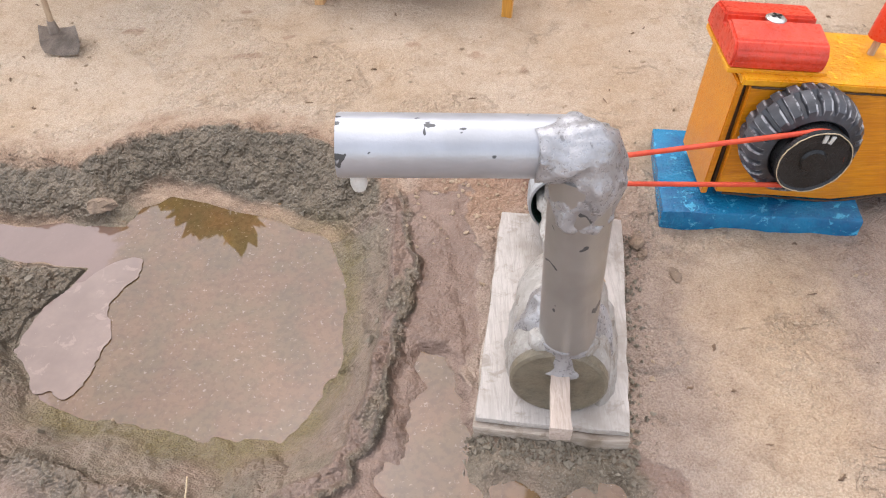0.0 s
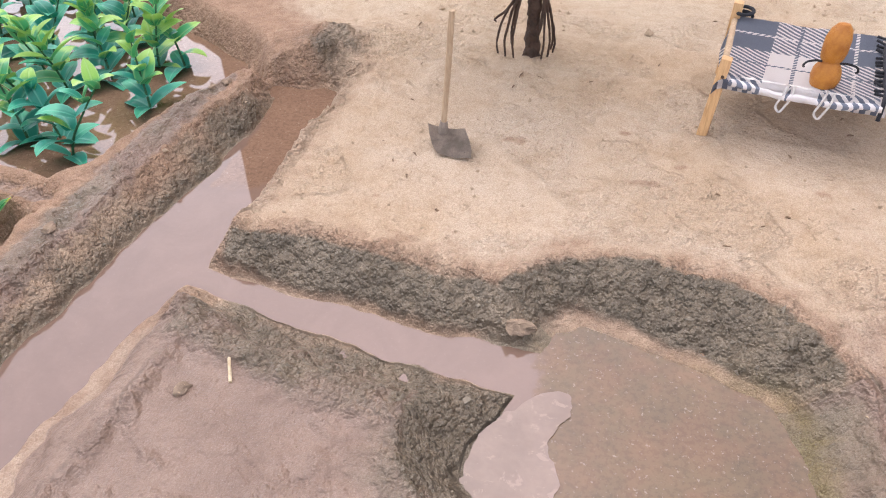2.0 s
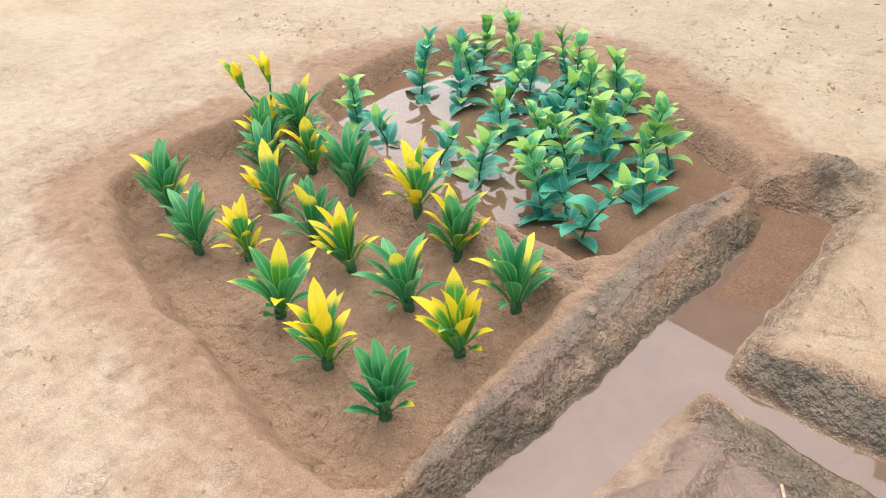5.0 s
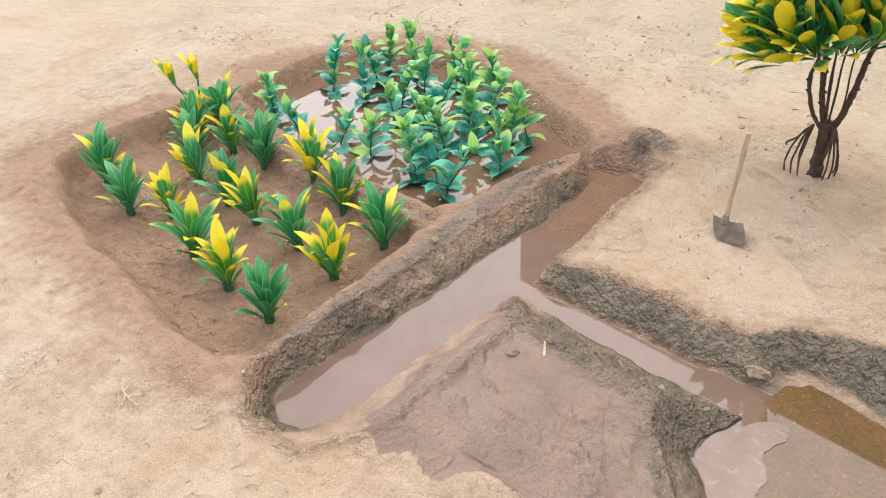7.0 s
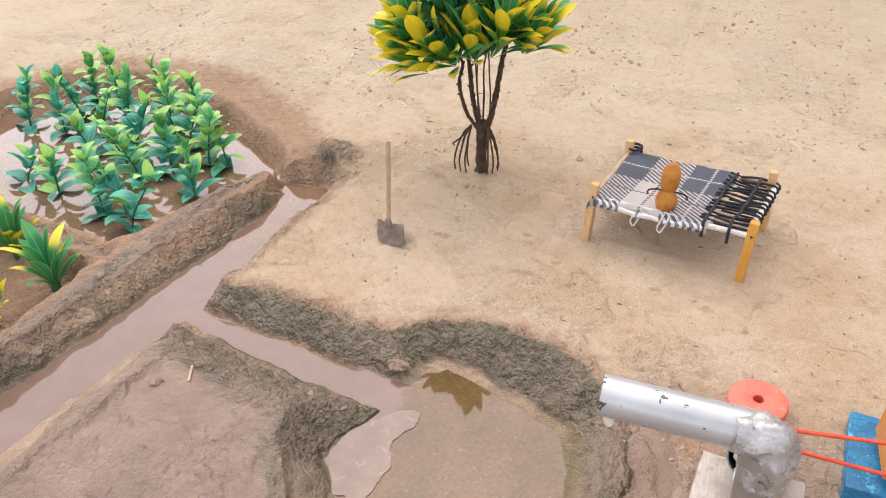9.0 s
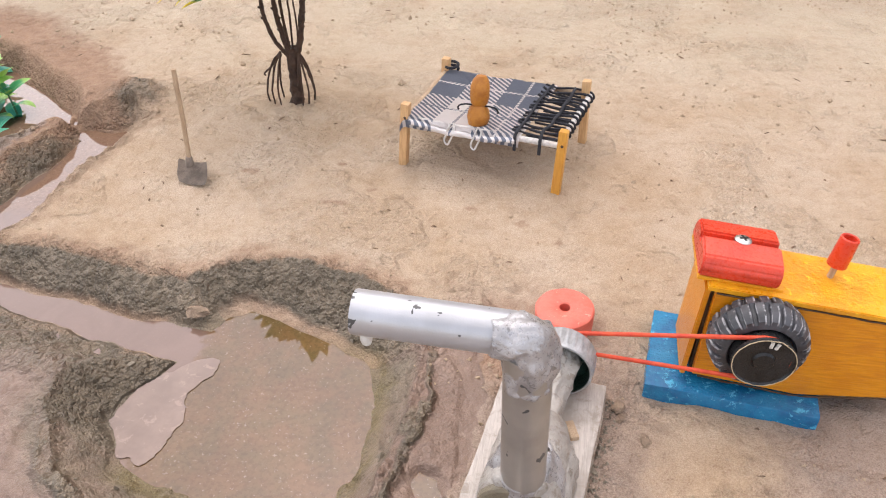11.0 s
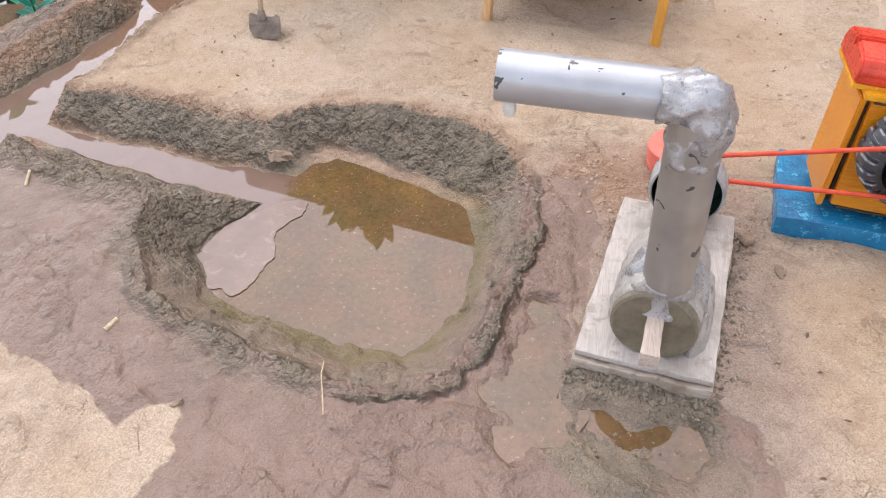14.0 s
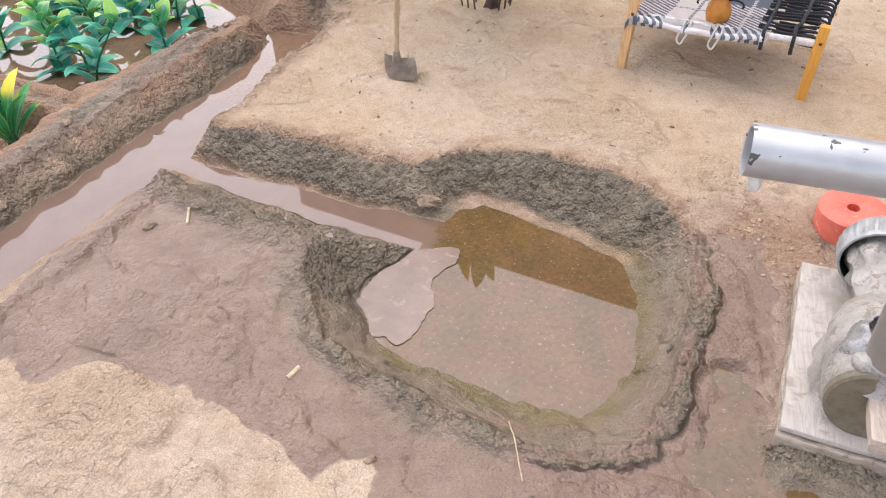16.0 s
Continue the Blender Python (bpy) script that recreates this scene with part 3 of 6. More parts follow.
def terrain(x, y):
    """Height and the moisture fields at places on the ground; wet also darkens shaded walls."""
    x, y = np.asarray(x, float), np.asarray(y, float)
    jx = x + 0.007 * fractal(x, y, 0.04, 5, 3)
    jy = y + 0.007 * fractal(x, y, 0.04, 15, 3)
    z = 0.0022 * fractal(x, y, 0.16, 31, 4)
    out = inside(POOL_RIM, jx, jy) + 0.008 * fractal(x, y, 0.05, 7, 5, 0.65)
    south = step(0.36, 0.29, y)
    east = step(-0.115, -0.055, x)
    bank_e = 0.6 * step(-0.014, -0.007, out) * south * east
    shoulder = step(-0.040, -0.006, out) * south * (1 - east)
    z = z + 0.0045 * shoulder
    z = z + (0.0032 + 0.004 * fractal(x, y, 0.03, 8, 3)) * bank_e - 0.0012 * south * step(-0.024, -0.012, out) * (1 - bank_e)
    lip = 0.9 * np.exp(-(((out + 0.0085) / 0.0032) ** 2)) * south * east
    puddle = inside(PUDDLE, jx, jy)
    seep = inside(SEEP, jx, jy)
    ragged = 0.016 * fractal(x, y, 0.028, 9, 4)
    z = z - 0.0050 * step(-0.006, 0.006, puddle + ragged) - 0.0052 * step(-0.006, 0.005, seep + ragged)
    z = z + 0.015 * np.exp(-(((jx + 0.402) / 0.045) ** 2 + ((jy - 0.640) / 0.022) ** 2))
    z, pr, pf = basin(z, jx, jy, POOL_RIM, POOL_FOOT, 0.001, WATER_Z + 0.0005, 0.010, 0.8)
    z, fr, ff = basin(z, jx, jy, FEED_RIM, FEED_FOOT, 0.0, WATER_Z + 0.0005, 0.005, 0.9)
    z, cr, cf = basin(z, jx, jy, CHANNEL_RIM, CHANNEL_FOOT, 0.0, WATER_Z + 0.0005, 0.008, 0.9)
    yr, gr = inside(FLOWER_RIM, jx, jy), inside(PADDY_RIM, jx, jy)
    beds0 = np.maximum(step(-0.06, 0.0, yr), 0.5 * step(-0.06, 0.0, gr)) * step(0.004, -0.02, gr)
    z = np.where(yr > -0.01, np.minimum(z, z * 0.3 + BED_Z * step(-0.004, 0.022, yr)), z)
    z = np.where(gr > -0.01, np.minimum(z, z * 0.3 + (PADDY_Z - 0.006) * step(-0.004, 0.026, gr)), z)
    divide = np.exp(-((along_line(DIVIDER, jx, jy) / 0.014) ** 2))
    z = z - 0.013 * divide
    # the shallow cut that lets water past the dam into the paddy
    z = z - 0.020 * np.exp(-((along_line([(-0.435, 0.585), (-0.475, 0.615), (-0.53, 0.63)], jx, jy) / 0.012) ** 2)) * step(-0.028, -0.015, z)
    rim = np.maximum(np.maximum(pr, fr), cr)
    foot = np.maximum(np.maximum(pf, ff), cf)
    pool_bed = step(0.0, 0.012, pf)
    wall = step(-0.014, 0.002, rim) * step(0.014, 0.006, foot)
    flat = step(-0.012, 0.012, inside(MUD_FLAT, x, y) + 0.018 * fractal(x, y, 0.04, 431, 4, 0.6))
    ridge = step(0.03, 0.0, np.abs(x + 0.488 - 0.05 * (y - 0.3))) * step(0.13, 0.17, y) * step(0.60, 0.55, y)
    dam = np.exp(-(((x - DAM_C[0]) / 0.05) ** 2 + ((y - DAM_C[1]) / 0.035) ** 2))
    feed_side = step(-0.026, -0.004, fr) * step(0.335, 0.31, y) * step(0.001, -0.001, foot) * step(-0.40, -0.375, x)
    feed_t, chan_t = (np.clip(r / (r - f + 1e-6), 0, 1) * (r > 0) for r, f in ((fr, ff), (cr, cf)))
    dry_foot = step(0.002, -0.007, foot)
    north_p = step(0.295, 0.325, y) * step(-0.235, -0.20, x)
    west_p = step(-0.165, -0.19, x) * step(0.20, 0.225, y) * step(0.305, 0.285, y)
    slope_p = step(-0.002, 0.003, pr) * (1 - north_p) * (1 - west_p)
    north_f = step(0.322, 0.336, y + 0.25 * (x + 0.28)) * step(-0.39, -0.375, x)
    bund = step(-0.425, -0.44, x) * step(0.0, 0.004, cr)
    south_c = step(-0.45, -0.425, x) * step(0.325, 0.305, y) * step(-0.004, 0.004, cr) * step(0.004, -0.004, fr)
    south_f = step(-0.004, 0.004, fr) * (1 - north_f) * step(-0.385, -0.365, x) * step(0.0, -0.004, pr)
    crest = np.exp(-(((out + 0.003) / 0.0055) ** 2)) * south
    crumb = np.maximum.reduce([wall * (1 - 0.95 * slope_p) * (1 - 0.85 * south_c) * (1 - 0.6 * south_f), 0.75 * ridge, 1.5 * dam, 0.9 * lip, (0.75 - 0.4 * east) * crest, 0.5 * bank_e, 0.3 * divide, 0.45 * shoulder, 0.6 * feed_side])
    beach = step(-0.015, -0.006, pf) * step(0.29, 0.31, y) * step(-0.20, -0.17, x)
    crumb = crumb * (1 - 0.95 * beach) * dry_foot
    rubble = 0.0038 * clods(jx, jy, 0.0135, 301) + 0.0026 * clods(jx + 0.1, jy, 0.0075, 302) + 0.0013 * clods(jx, jy + 0.3, 0.0045, 304) - 0.0028
    patchy = np.clip(0.5 + 1.5 * fractal(x, y, 0.035, 95, 3), 0, 1.3)
    z = z + crumb * (0.0048 * fractal(x, y, 0.022, 71, 3, 0.5) + rubble * patchy)
    calm = np.maximum(step(-0.008, 0.002, puddle), step(-0.006, 0.004, seep))
    few = (1 - calm) * step(0.0, 0.16, fractal(x, y, 0.06, 97, 3)) * (0.45 * flat + 0.8 * beds0)
    z = z + few * 0.0038 * clods(jx, jy + 0.2, 0.0095, 303) + 0.0026 * flat * (1 - calm) * step(-0.002, -0.012, foot) * fractal(x, y, 0.045, 99, 4, 0.5)
    # dried skins of silt that end in low ragged steps
    skin = fractal(x, y, 0.055, 401, 4, 0.6)
    z = z + flat * step(-0.004, -0.012, foot) * 0.0009 * step(0.03, 0.05, skin)
    # trodden hollows in the open sand
    dry_land = (1 - flat) * step(0.0, -0.03, np.maximum(rim, np.maximum(yr, gr)))
    z = z + dry_land * (0.0030 * fractal(x, y, 0.05, 411, 3, 0.55) - 0.0016 * step(0.55, 0.9, clods(jx, jy, 0.043, 421)))
    beds = np.maximum(step(-0.01, 0.02, yr), step(-0.01, 0.02, gr))
    z = z + 0.0030 * beds * fractal(x, y, 0.02, 111, 4, 0.6) * step(-0.01, 0.04, yr + 0.02)
    z = z + (0.0011 - 0.0003 * flat) * (1 - 0.75 * np.exp(-((foot / 0.007) ** 2))) * fractal(x, y, 0.010, 131, 2, 0.6)
    far_band = step(0.11, 0.0, -np.maximum(yr, gr) + 0.05 * fractal(x, y, 0.1, 151, 3))
    north = step(0.034, 0.0, -np.maximum(pr, fr) + 0.012 * fractal(x, y, 0.03, 161, 3))
    mottle, fleck = fractal(x, y, 0.035, 181, 3), fractal(x, y, 0.02, 221, 3)
    wet = np.maximum.reduce([
        # north and west walls: wet mud, raised further to darken their shaded faces
        north_p * step(-0.003, 0.006, pr) * (0.92 + 0.4 * mottle) * (1 - 0.6 * beach),
        north_f * step(0.0, 0.22, feed_t) * (1 - 0.6 * step(0.75, 1.0, feed_t)) * (0.90 + 0.4 * mottle),
        west_p * step(-0.006, 0.006, pr) * (0.95 + 0.2 * mottle),
        slope_p * (0.34 + 0.22 * east + 0.3 * mottle),
        crest * (0.62 - 0.25 * east + 0.8 * fleck),
        shoulder * (0.36 + 0.5 * mottle),
        lip * (0.85 + 0.6 * fleck),
        bank_e * (0.34 + 0.6 * mottle),
        feed_side * (0.50 + 0.5 * mottle),
        south_f * (0.50 + 0.45 * mottle),
        bund * (0.40 + 0.34 * step(0.3, 0.9, chan_t) + 0.4 * mottle),
        ridge * (0.38 + 0.5 * mottle),
        dam * (0.56 + 0.6 * mottle),
        step(-0.40, -0.39, x) * step(0.335, 0.35, y) * (1 - north_f) * step(0.35, 0.8, chan_t) * 0.35,
        step(-0.022, -0.010, puddle + 0.012 * mottle) * (0.62 + 0.4 * mottle), 0.40 * step(-0.004, 0.004, seep + ragged),
        0.25 * step(-0.002, 0.01, foot)])
    pale = step(-1.0, -0.4, y) * step(1.0, 0.5, x) * step(-1.9, -1.3, x) * np.maximum.reduce([step(0.46, 0.27, y) * step(-0.12, 0.02, x) * (1 - 0.75 * np.exp(-(((x - 0.15) / 0.05) ** 2))), 0.38 * step(-0.14, -0.2, x) * step(0.2, 0.14, y) * step(-0.42, -0.36, x), 0.35 * step(-0.30, -0.55, x), 0.6 * step(-0.46, -0.43, x) * step(-0.37, -0.39, x) * step(0.34, 0.31, y) * step(0.09, 0.13, y)])
    spots = sum(0.6 * step(1.4, 0.3, np.hypot((x - px) / pr_, (y - py) / (pr_ * 0.8)) + 1.3 * fractal(x, y, 0.009, 201, 3)) for px, py, pr_ in STAINS)
    damp = np.maximum.reduce([0.42 * south_c, 0.8 * np.exp(-(((x - 0.02) / 0.045) ** 2 + ((y - 0.325) / 0.05) ** 2)), 0.9 * far_band, 0.6 * north, spots, 0.9 * pool_bed, 0.9 * beds, 0.45 * step(0.05, 0.0, -rim)])
    silt = np.maximum.reduce([flat, 0.75 * ridge, 0.55 * divide, 0.9 * step(0.0, 0.006, foot), 0.35 * beach]) * (1 - 0.8 * pool_bed)
    rough = np.maximum.reduce([ridge * (1 - 0.4 * step(0.0, 0.3, mottle)), dam, wall * (1 - slope_p) * (1 - south_c) * (1 - beach) * (1 - 0.5 * south_f) * dry_foot, crest * (1 - 0.5 * east), lip, feed_side, 0.6 * divide, 0.5 * beds, 0.45 * dry_land * step(0.02, 0.2, fractal(x, y, 0.07, 441, 3)), 0.40 * flat * step(0.05, 0.2, fractal(x, y, 0.05, 451, 3)) * (1 - calm)])
    return z, np.clip(wet, 0, 1), np.clip(damp, 0, 1), np.clip(silt, 0, 1), np.clip(pale, 0, 1), np.clip(rough, 0, 1)


def ground_z(x, y):
    return float(terrain(np.array([x]), np.array([y]))[0][0])


def spaced(lo, a, b, hi, fine, coarse, far):
    """Grid lines: fine between a and b, coarse out to lo and hi, then ever wider to the horizon."""
    inner = list(np.arange(a, b, fine))
    left, right = list(np.arange(lo, a, coarse)), list(np.arange(b, hi, coarse))
    out, gap = [], coarse
    while gap < far:
        gap *= 1.22
        out.append((out[-1] if out else 0.0) + gap)
    return np.array([lo - d for d in out[::-1]] + left + inner + right + [hi + d for d in out])


def build_ground():
    xs = spaced(-1.16, -0.515, 0.12, 0.42, 0.0010, 0.0026, 60)
    ys = spaced(-0.12, 0.085, 0.43, 0.92, 0.0010, 0.0024, 60)
    gx, gy = np.meshgrid(xs, ys)
    z, wet, damp, silt, pale, rough = terrain(gx, gy)
    w, h = len(xs), len(ys)
    me = bpy.data.meshes.new("ground")
    me.vertices.add(w * h)
    me.vertices.foreach_set("co", np.stack([gx, gy, z], -1).ravel())
    a = (np.arange(h - 1)[:, None] * w + np.arange(w - 1)).ravel()
    me.loops.add(4 * len(a))
    me.loops.foreach_set("vertex_index", np.stack([a, a + 1, a + w + 1, a + w], -1).ravel())
    me.polygons.add(len(a))
    me.polygons.foreach_set("loop_start", np.arange(len(a)) * 4)
    me.update(calc_edges=True)
    for name, field in (("wet", wet), ("damp", damp), ("silt", silt), ("pale", pale), ("rough", rough)):
        me.attributes.new(name, "FLOAT", "POINT").data.foreach_set("value", field.ravel().astype(np.float32))
    me.materials.append(EARTH)
    me.shade_smooth()
    return tagged(new("ground", me), "pale sandy earth with dug pool, channels and damp beds", "ground", kind="structure")


def sheet(name, outlines, z, material, label):
    """A level sheet of water inside each outline, grown a little so that its edge lies in the bank."""
    bm = bmesh.new()
    for outline, grow in outlines:
        cx, cy = sum(p[0] for p in outline) / len(outline), sum(p[1] for p in outline) / len(outline)
        ring = []
        for px, py in outline:
            d = math.hypot(px - cx, py - cy)
            k = (d + grow) / d
            ring.append(bm.verts.new((cx + (px - cx) * k, cy + (py - cy) * k, z)))
        bm.faces.new(ring if sum(a.co.x * b.co.y - b.co.x * a.co.y for a, b in zip(ring, ring[1:] + ring[:1])) > 0 else ring[::-1])
    return tagged(part(name, bm, material, None, "", False), label, "water", kind="structure")


build_ground()
WET_LINE = [(-0.50, 0.12), (-0.496, 0.2), (-0.484, 0.3), (-0.466, 0.42), (-0.455, 0.5), (-0.45, 0.60), (-0.40, 0.612), (-0.368, 0.59), (-0.375, 0.45), (-0.379, 0.365), (-0.31, 0.355), (-0.25, 0.345), (-0.205, 0.342), (-0.18, 0.362),
            (-0.14, 0.37), (-0.09, 0.355), (-0.045, 0.335), (-0.03, 0.29), (-0.03, 0.22), (-0.045, 0.18), (-0.07, 0.165), (-0.10, 0.165), (-0.16, 0.18), (-0.205, 0.21), (-0.212, 0.262), (-0.23, 0.283), (-0.31, 0.305), (-0.388, 0.317), (-0.40, 0.27), (-0.41, 0.2), (-0.42, 0.12), (-0.45, 0.102)]
sheet("water", [(WET_LINE, 0.0)], WATER_Z, WATER, "shallow muddy brown water standing in pool and channels")
sheet("water", [(PUDDLE, 0.006)], -0.0046, WATER, "thin puddle of muddy water on the trodden mud")
sheet("water", [(SEEP, 0.014)], -0.0036, WATER, "thin skin of water seeping past the pump")
sheet("water", [(PADDY_RIM, -0.004)], PADDY_Z, WATER, "shallow muddy water flooding the leafy planting bed")


# ---- pump ----
def build_pump():
    pump = thing("water_pump", "model water pump of silver-painted pipe on whitewashed board", "pump", (0.055, 0.23, 0))
    to = Matrix.Translation((-0.055, -0.23, 0))
    turn = pose(0.0543, 0.2303, 0, 0, 0, -7.4)
    for name, lo, hi, label in (("base_board", (-0.0297, -0.0600, 0.0082), (0.0297, 0.0600, 0.0114), "whitewashed weathered wooden board"), ("lower_board", (-0.0304, -0.0618, -0.006), (0.0304, 0.0600, 0.0072), "muddy wooden under-board")):
        bm = bmesh.new()
        v = box(bm, lo, hi, 0.0009, to @ turn)
        bmesh.ops.subdivide_edges(bm, edges=[e for e in bm.edges if e.calc_length() > 0.03], cuts=12, use_grid_fill=True)
        roughen(bm.verts, 0.01, 0.0007 if name == "base_board" else 0.0016, 1.0)
        part(name, bm, WHITEWASH if name == "base_board" else MUDDY_WOOD, pump, label)
    cx, cy, r = 0.0502, 0.187, 0.0103
    bm = bmesh.new()
    line = [(cx + 0.001, cy, 0.0475), (cx + 0.0005, cy, 0.08), (cx, cy, 0.118), (cx, cy, 0.126)]
    tube(bm, smooth_line(line, 5), r, 40)
    part("riser_pipe", bm, RISER_SILVER, pump, "silver upright pipe, darkened for mirrored ground and dirt").data.transform(to)
    bm = bmesh.new()
    m = to @ pose(-0.0215, 0.188, 0.1350, 0, 93.6, 2.0)
    lathe(bm, [(0.0078, 0.012), (0.0080, 0.0), (0.0092, -0.0003), (0.0095, 0.0006), (0.0094, 0.062), (0.0092, 0.07)], m, 40)
    part("spout_pipe", bm, SILVER, pump)
    # dark disc across the bore, coloured for the shade inside the pipe
    bm = bmesh.new()
    lathe(bm, [(0, 0.009), (0.0079, 0.009), (0.0079, 0.0092)], m, 32)
    part("pipe_mouth", bm, MUD_DISC, pump, "dark disc set in the bore for its shaded inside")
    # mitred elbow, smeared with filler that stands up in a peak at the corner
    bm = bmesh.new()
    line = [(cx - 0.0150, 0.188, 0.1313), (cx - 0.0110, 0.188, 0.1312), (cx - 0.0050, 0.1878, 0.1312), (cx + 0.0012, 0.1875, 0.1298), (cx + 0.0016, 0.187, 0.1250), (cx + 0.0008, cy, 0.1190), (cx, cy, 0.1120), (cx, cy, 0.1080)]
    tube(bm, [to @ Vector(p) for p in line], [0.0093, 0.0099, 0.0106, 0.0112, 0.0110, 0.0106, 0.0102, 0.0098], 30)
    bmesh.ops.subdivide_edges(bm, edges=bm.edges[:], cuts=3, use_grid_fill=True)
    for v in bm.verts:
        peak = to @ Vector((cx + 0.0030, 0.184, 0.1465))
        near = max(0.0, 1 - (v.co - peak).length / 0.013)
        v.co += (peak - v.co) * 0.6 * near
    roughen(bm.verts, 0.0070, 0.0020, 4.0), roughen(bm.verts, 0.0030, 0.0007, 9.0)
    part("elbow_joint", bm, SMEAR, pump, "lumpy silver filler peaked over the pipe joint")
    bm = bmesh.new()
    lathe(bm, [(0, -0.006), (0.002, -0.006), (0.0026, -0.004), (0.0024, 0.0), (0, 0.0)], to @ pose(-0.0168, 0.186, 0.1262), 14)
    part("drip_plug", bm, WHITE_PLASTIC, pump, "small white plug under the spout")
    # pump casing: a short drum lying on the board, muddy end disc to the front
    axis = to @ pose(0.0485, 0.1785, 0.0288, -90, 0, -7.4)
    bm = bmesh.new()
    lathe(bm, [(0, 0.002), (0.0175, 0.002), (0.0193, 0.004), (0.0197, 0.012), (0.0188, 0.045), (0.0150, 0.056), (0, 0.058)], axis, 40)
    part("casing", bm, CEMENT, pump, "drum casing daubed with silver-grey filler")
    bm = bmesh.new()
    lathe(bm, [(0, -0.0012), (0.0172, -0.0012), (0.0184, -0.0004), (0.0186, 0.003), (0, 0.003)], axis, 40)
    part("end_disc", bm, MUD_DISC, pump, "mud-stained round end plate")
    # sloping filler that carries the riser
    bm = bmesh.new()
    v = lathe(bm, [(0.0205, -0.012), (0.0190, -0.004), (0.0165, 0.004), (0.0135, 0.010), (0.0118, 0.0135), (0.0100, 0.0142)], to @ pose(0.0515, 0.1985, 0.0395) @ Matrix.Diagonal((1.0, 0.90, 1, 1)), 44)
    bmesh.ops.subdivide_edges(bm, edges=bm.edges[:], cuts=1, use_grid_fill=True)
    roughen(bm.verts, 0.007, 0.0022, 2.0), roughen(bm.verts, 0.0025, 0.0005, 7.0)
    part("filler_mound", bm, SMEAR, pump, "rough silver-grey filler round the pipe foot")
    bm = bmesh.new()
    lathe(bm, [(0.0096, 0.0045), (0.0104, 0.0040), (0.0107, 0.0), (0.0112, -0.006), (0.0122, -0.010)], to @ pose(cx + 0.001, cy, 0.0455, 4, 3, 0), 40)
    bmesh.ops.subdivide_edges(bm, edges=bm.edges[:], cuts=1, use_grid_fill=True)
    roughen(bm.verts, 0.006, 0.0010, 14.0)
    part("collar", bm, SMEAR, pump, "pale smeared collar under the pipe")
    # skirts of filler that run down to the board
    for k, (px, py, sx, sy) in enumerate(((0.0375, 0.212, 0.0070, 0.024), (0.0690, 0.209, 0.0085, 0.032))):
        bm = bmesh.new()
        lathe(bm, [(1.0, -0.004), (0.9, 0.004), (0.6, 0.016), (0.3, 0.022), (0, 0.024)], to @ pose(px, py, 0.0105, 0, 0, -6) @ Matrix.Diagonal((sx, sy, 1, 1)), 28)
        bmesh.ops.subdivide_edges(bm, edges=bm.edges[:], cuts=1, use_grid_fill=True)
        roughen(bm.verts, 0.006, 0.0022, 11.0 + k)
        part("filler_skirt", bm, CEMENT, pump)
    # wooden axle that sticks out of the end disc over the front of the board
    bm = bmesh.new()
    box(bm, (-0.0036, -0.0265, -0.0034), (0.0036, 0.002, 0.0034), 0.0008, to @ pose(0.0487, 0.1790, 0.0325, -4, 0, -5))
    bmesh.ops.subdivide_edges(bm, edges=[e for e in bm.edges if e.calc_length() > 0.01], cuts=5, use_grid_fill=True)
    roughen(bm.verts, 0.008, 0.0009, 8.0)
    part("axle_stick", bm, GREY_WOOD, pump, "pale wooden axle end sticking out")
    bm = bmesh.new()
    for (px, py, pz), (rx, ry, rz) in (((0.0502, 0.1850, 0.0462), (0.0130, 0.0072, 0.0070)), ((0.0492, 0.1800, 0.0415), (0.0044, 0.0026, 0.0058))):
        v = bmesh.ops.create_icosphere(bm, subdivisions=4, radius=1.0, matrix=to @ pose(px, py, pz, 12, 0, -6) @ Matrix.Diagonal((rx, ry, rz, 1)))["verts"]
        roughen(v, 0.008, 0.0018, 21.0), roughen(v, 0.003, 0.0007, 4.0)
    part("filler_brow", bm, CEMENT, pump, "pale filler smeared over the end plate")
    # bottle-cap pulley, its open side to the front
    spin = to @ pose(0.0625, 0.2750, 0.0300, -90, 0, -7) @ Matrix.Diagonal((1.08, 1.08, 1, 1))
    pulley = part("pulley", cap_shell(spin), CAP_GREY, pump, "ribbed silver-painted bottle cap")
    bm = bmesh.new()
    lathe(bm, [(0.0160, 0.0004), (0.0158, 0.0125), (0, 0.0127)], spin, 36)
    part("lining", bm, CAP_INSIDE, pulley, "dark green inside of the cap")
    bm = bmesh.new()
    tube(bm, [to @ Vector((0.0535, 0.220, 0.030)), to @ Vector((0.0580, 0.25, 0.0275)), to @ Vector((0.0605, 0.270, 0.0290)), to @ Vector((0.0620, 0.286, 0.030))], [0.0090, 0.0080, 0.0115, 0.0130], 20)
    bmesh.ops.subdivide_edges(bm, edges=bm.edges[:], cuts=2, use_grid_fill=True)
    roughen(bm.verts, 0.006, 0.004, 3.0)
    part("shaft", bm, CEMENT, pump, "shaft clotted with pale filler")
    bm = bmesh.new()
    tube(bm, [to @ Vector((0.0620, 0.286, 0.0325)), to @ Vector((0.0605, 0.3025, 0.0325))], 0.0052, 18)
    part("belt_boss", bm, BLACK, pump, "small dark boss that carries the belt")
    bm = bmesh.new()
    box(bm, (-0.0025, -0.006, 0), (0.0025, 0.006, 0.004), 0.001, to @ pose(0.0730, 0.2480, 0.0102, 0, 0, 20))
    part("chip", bm, RAW_WOOD, pump, "orange wood chip glued to the board")
    return pump


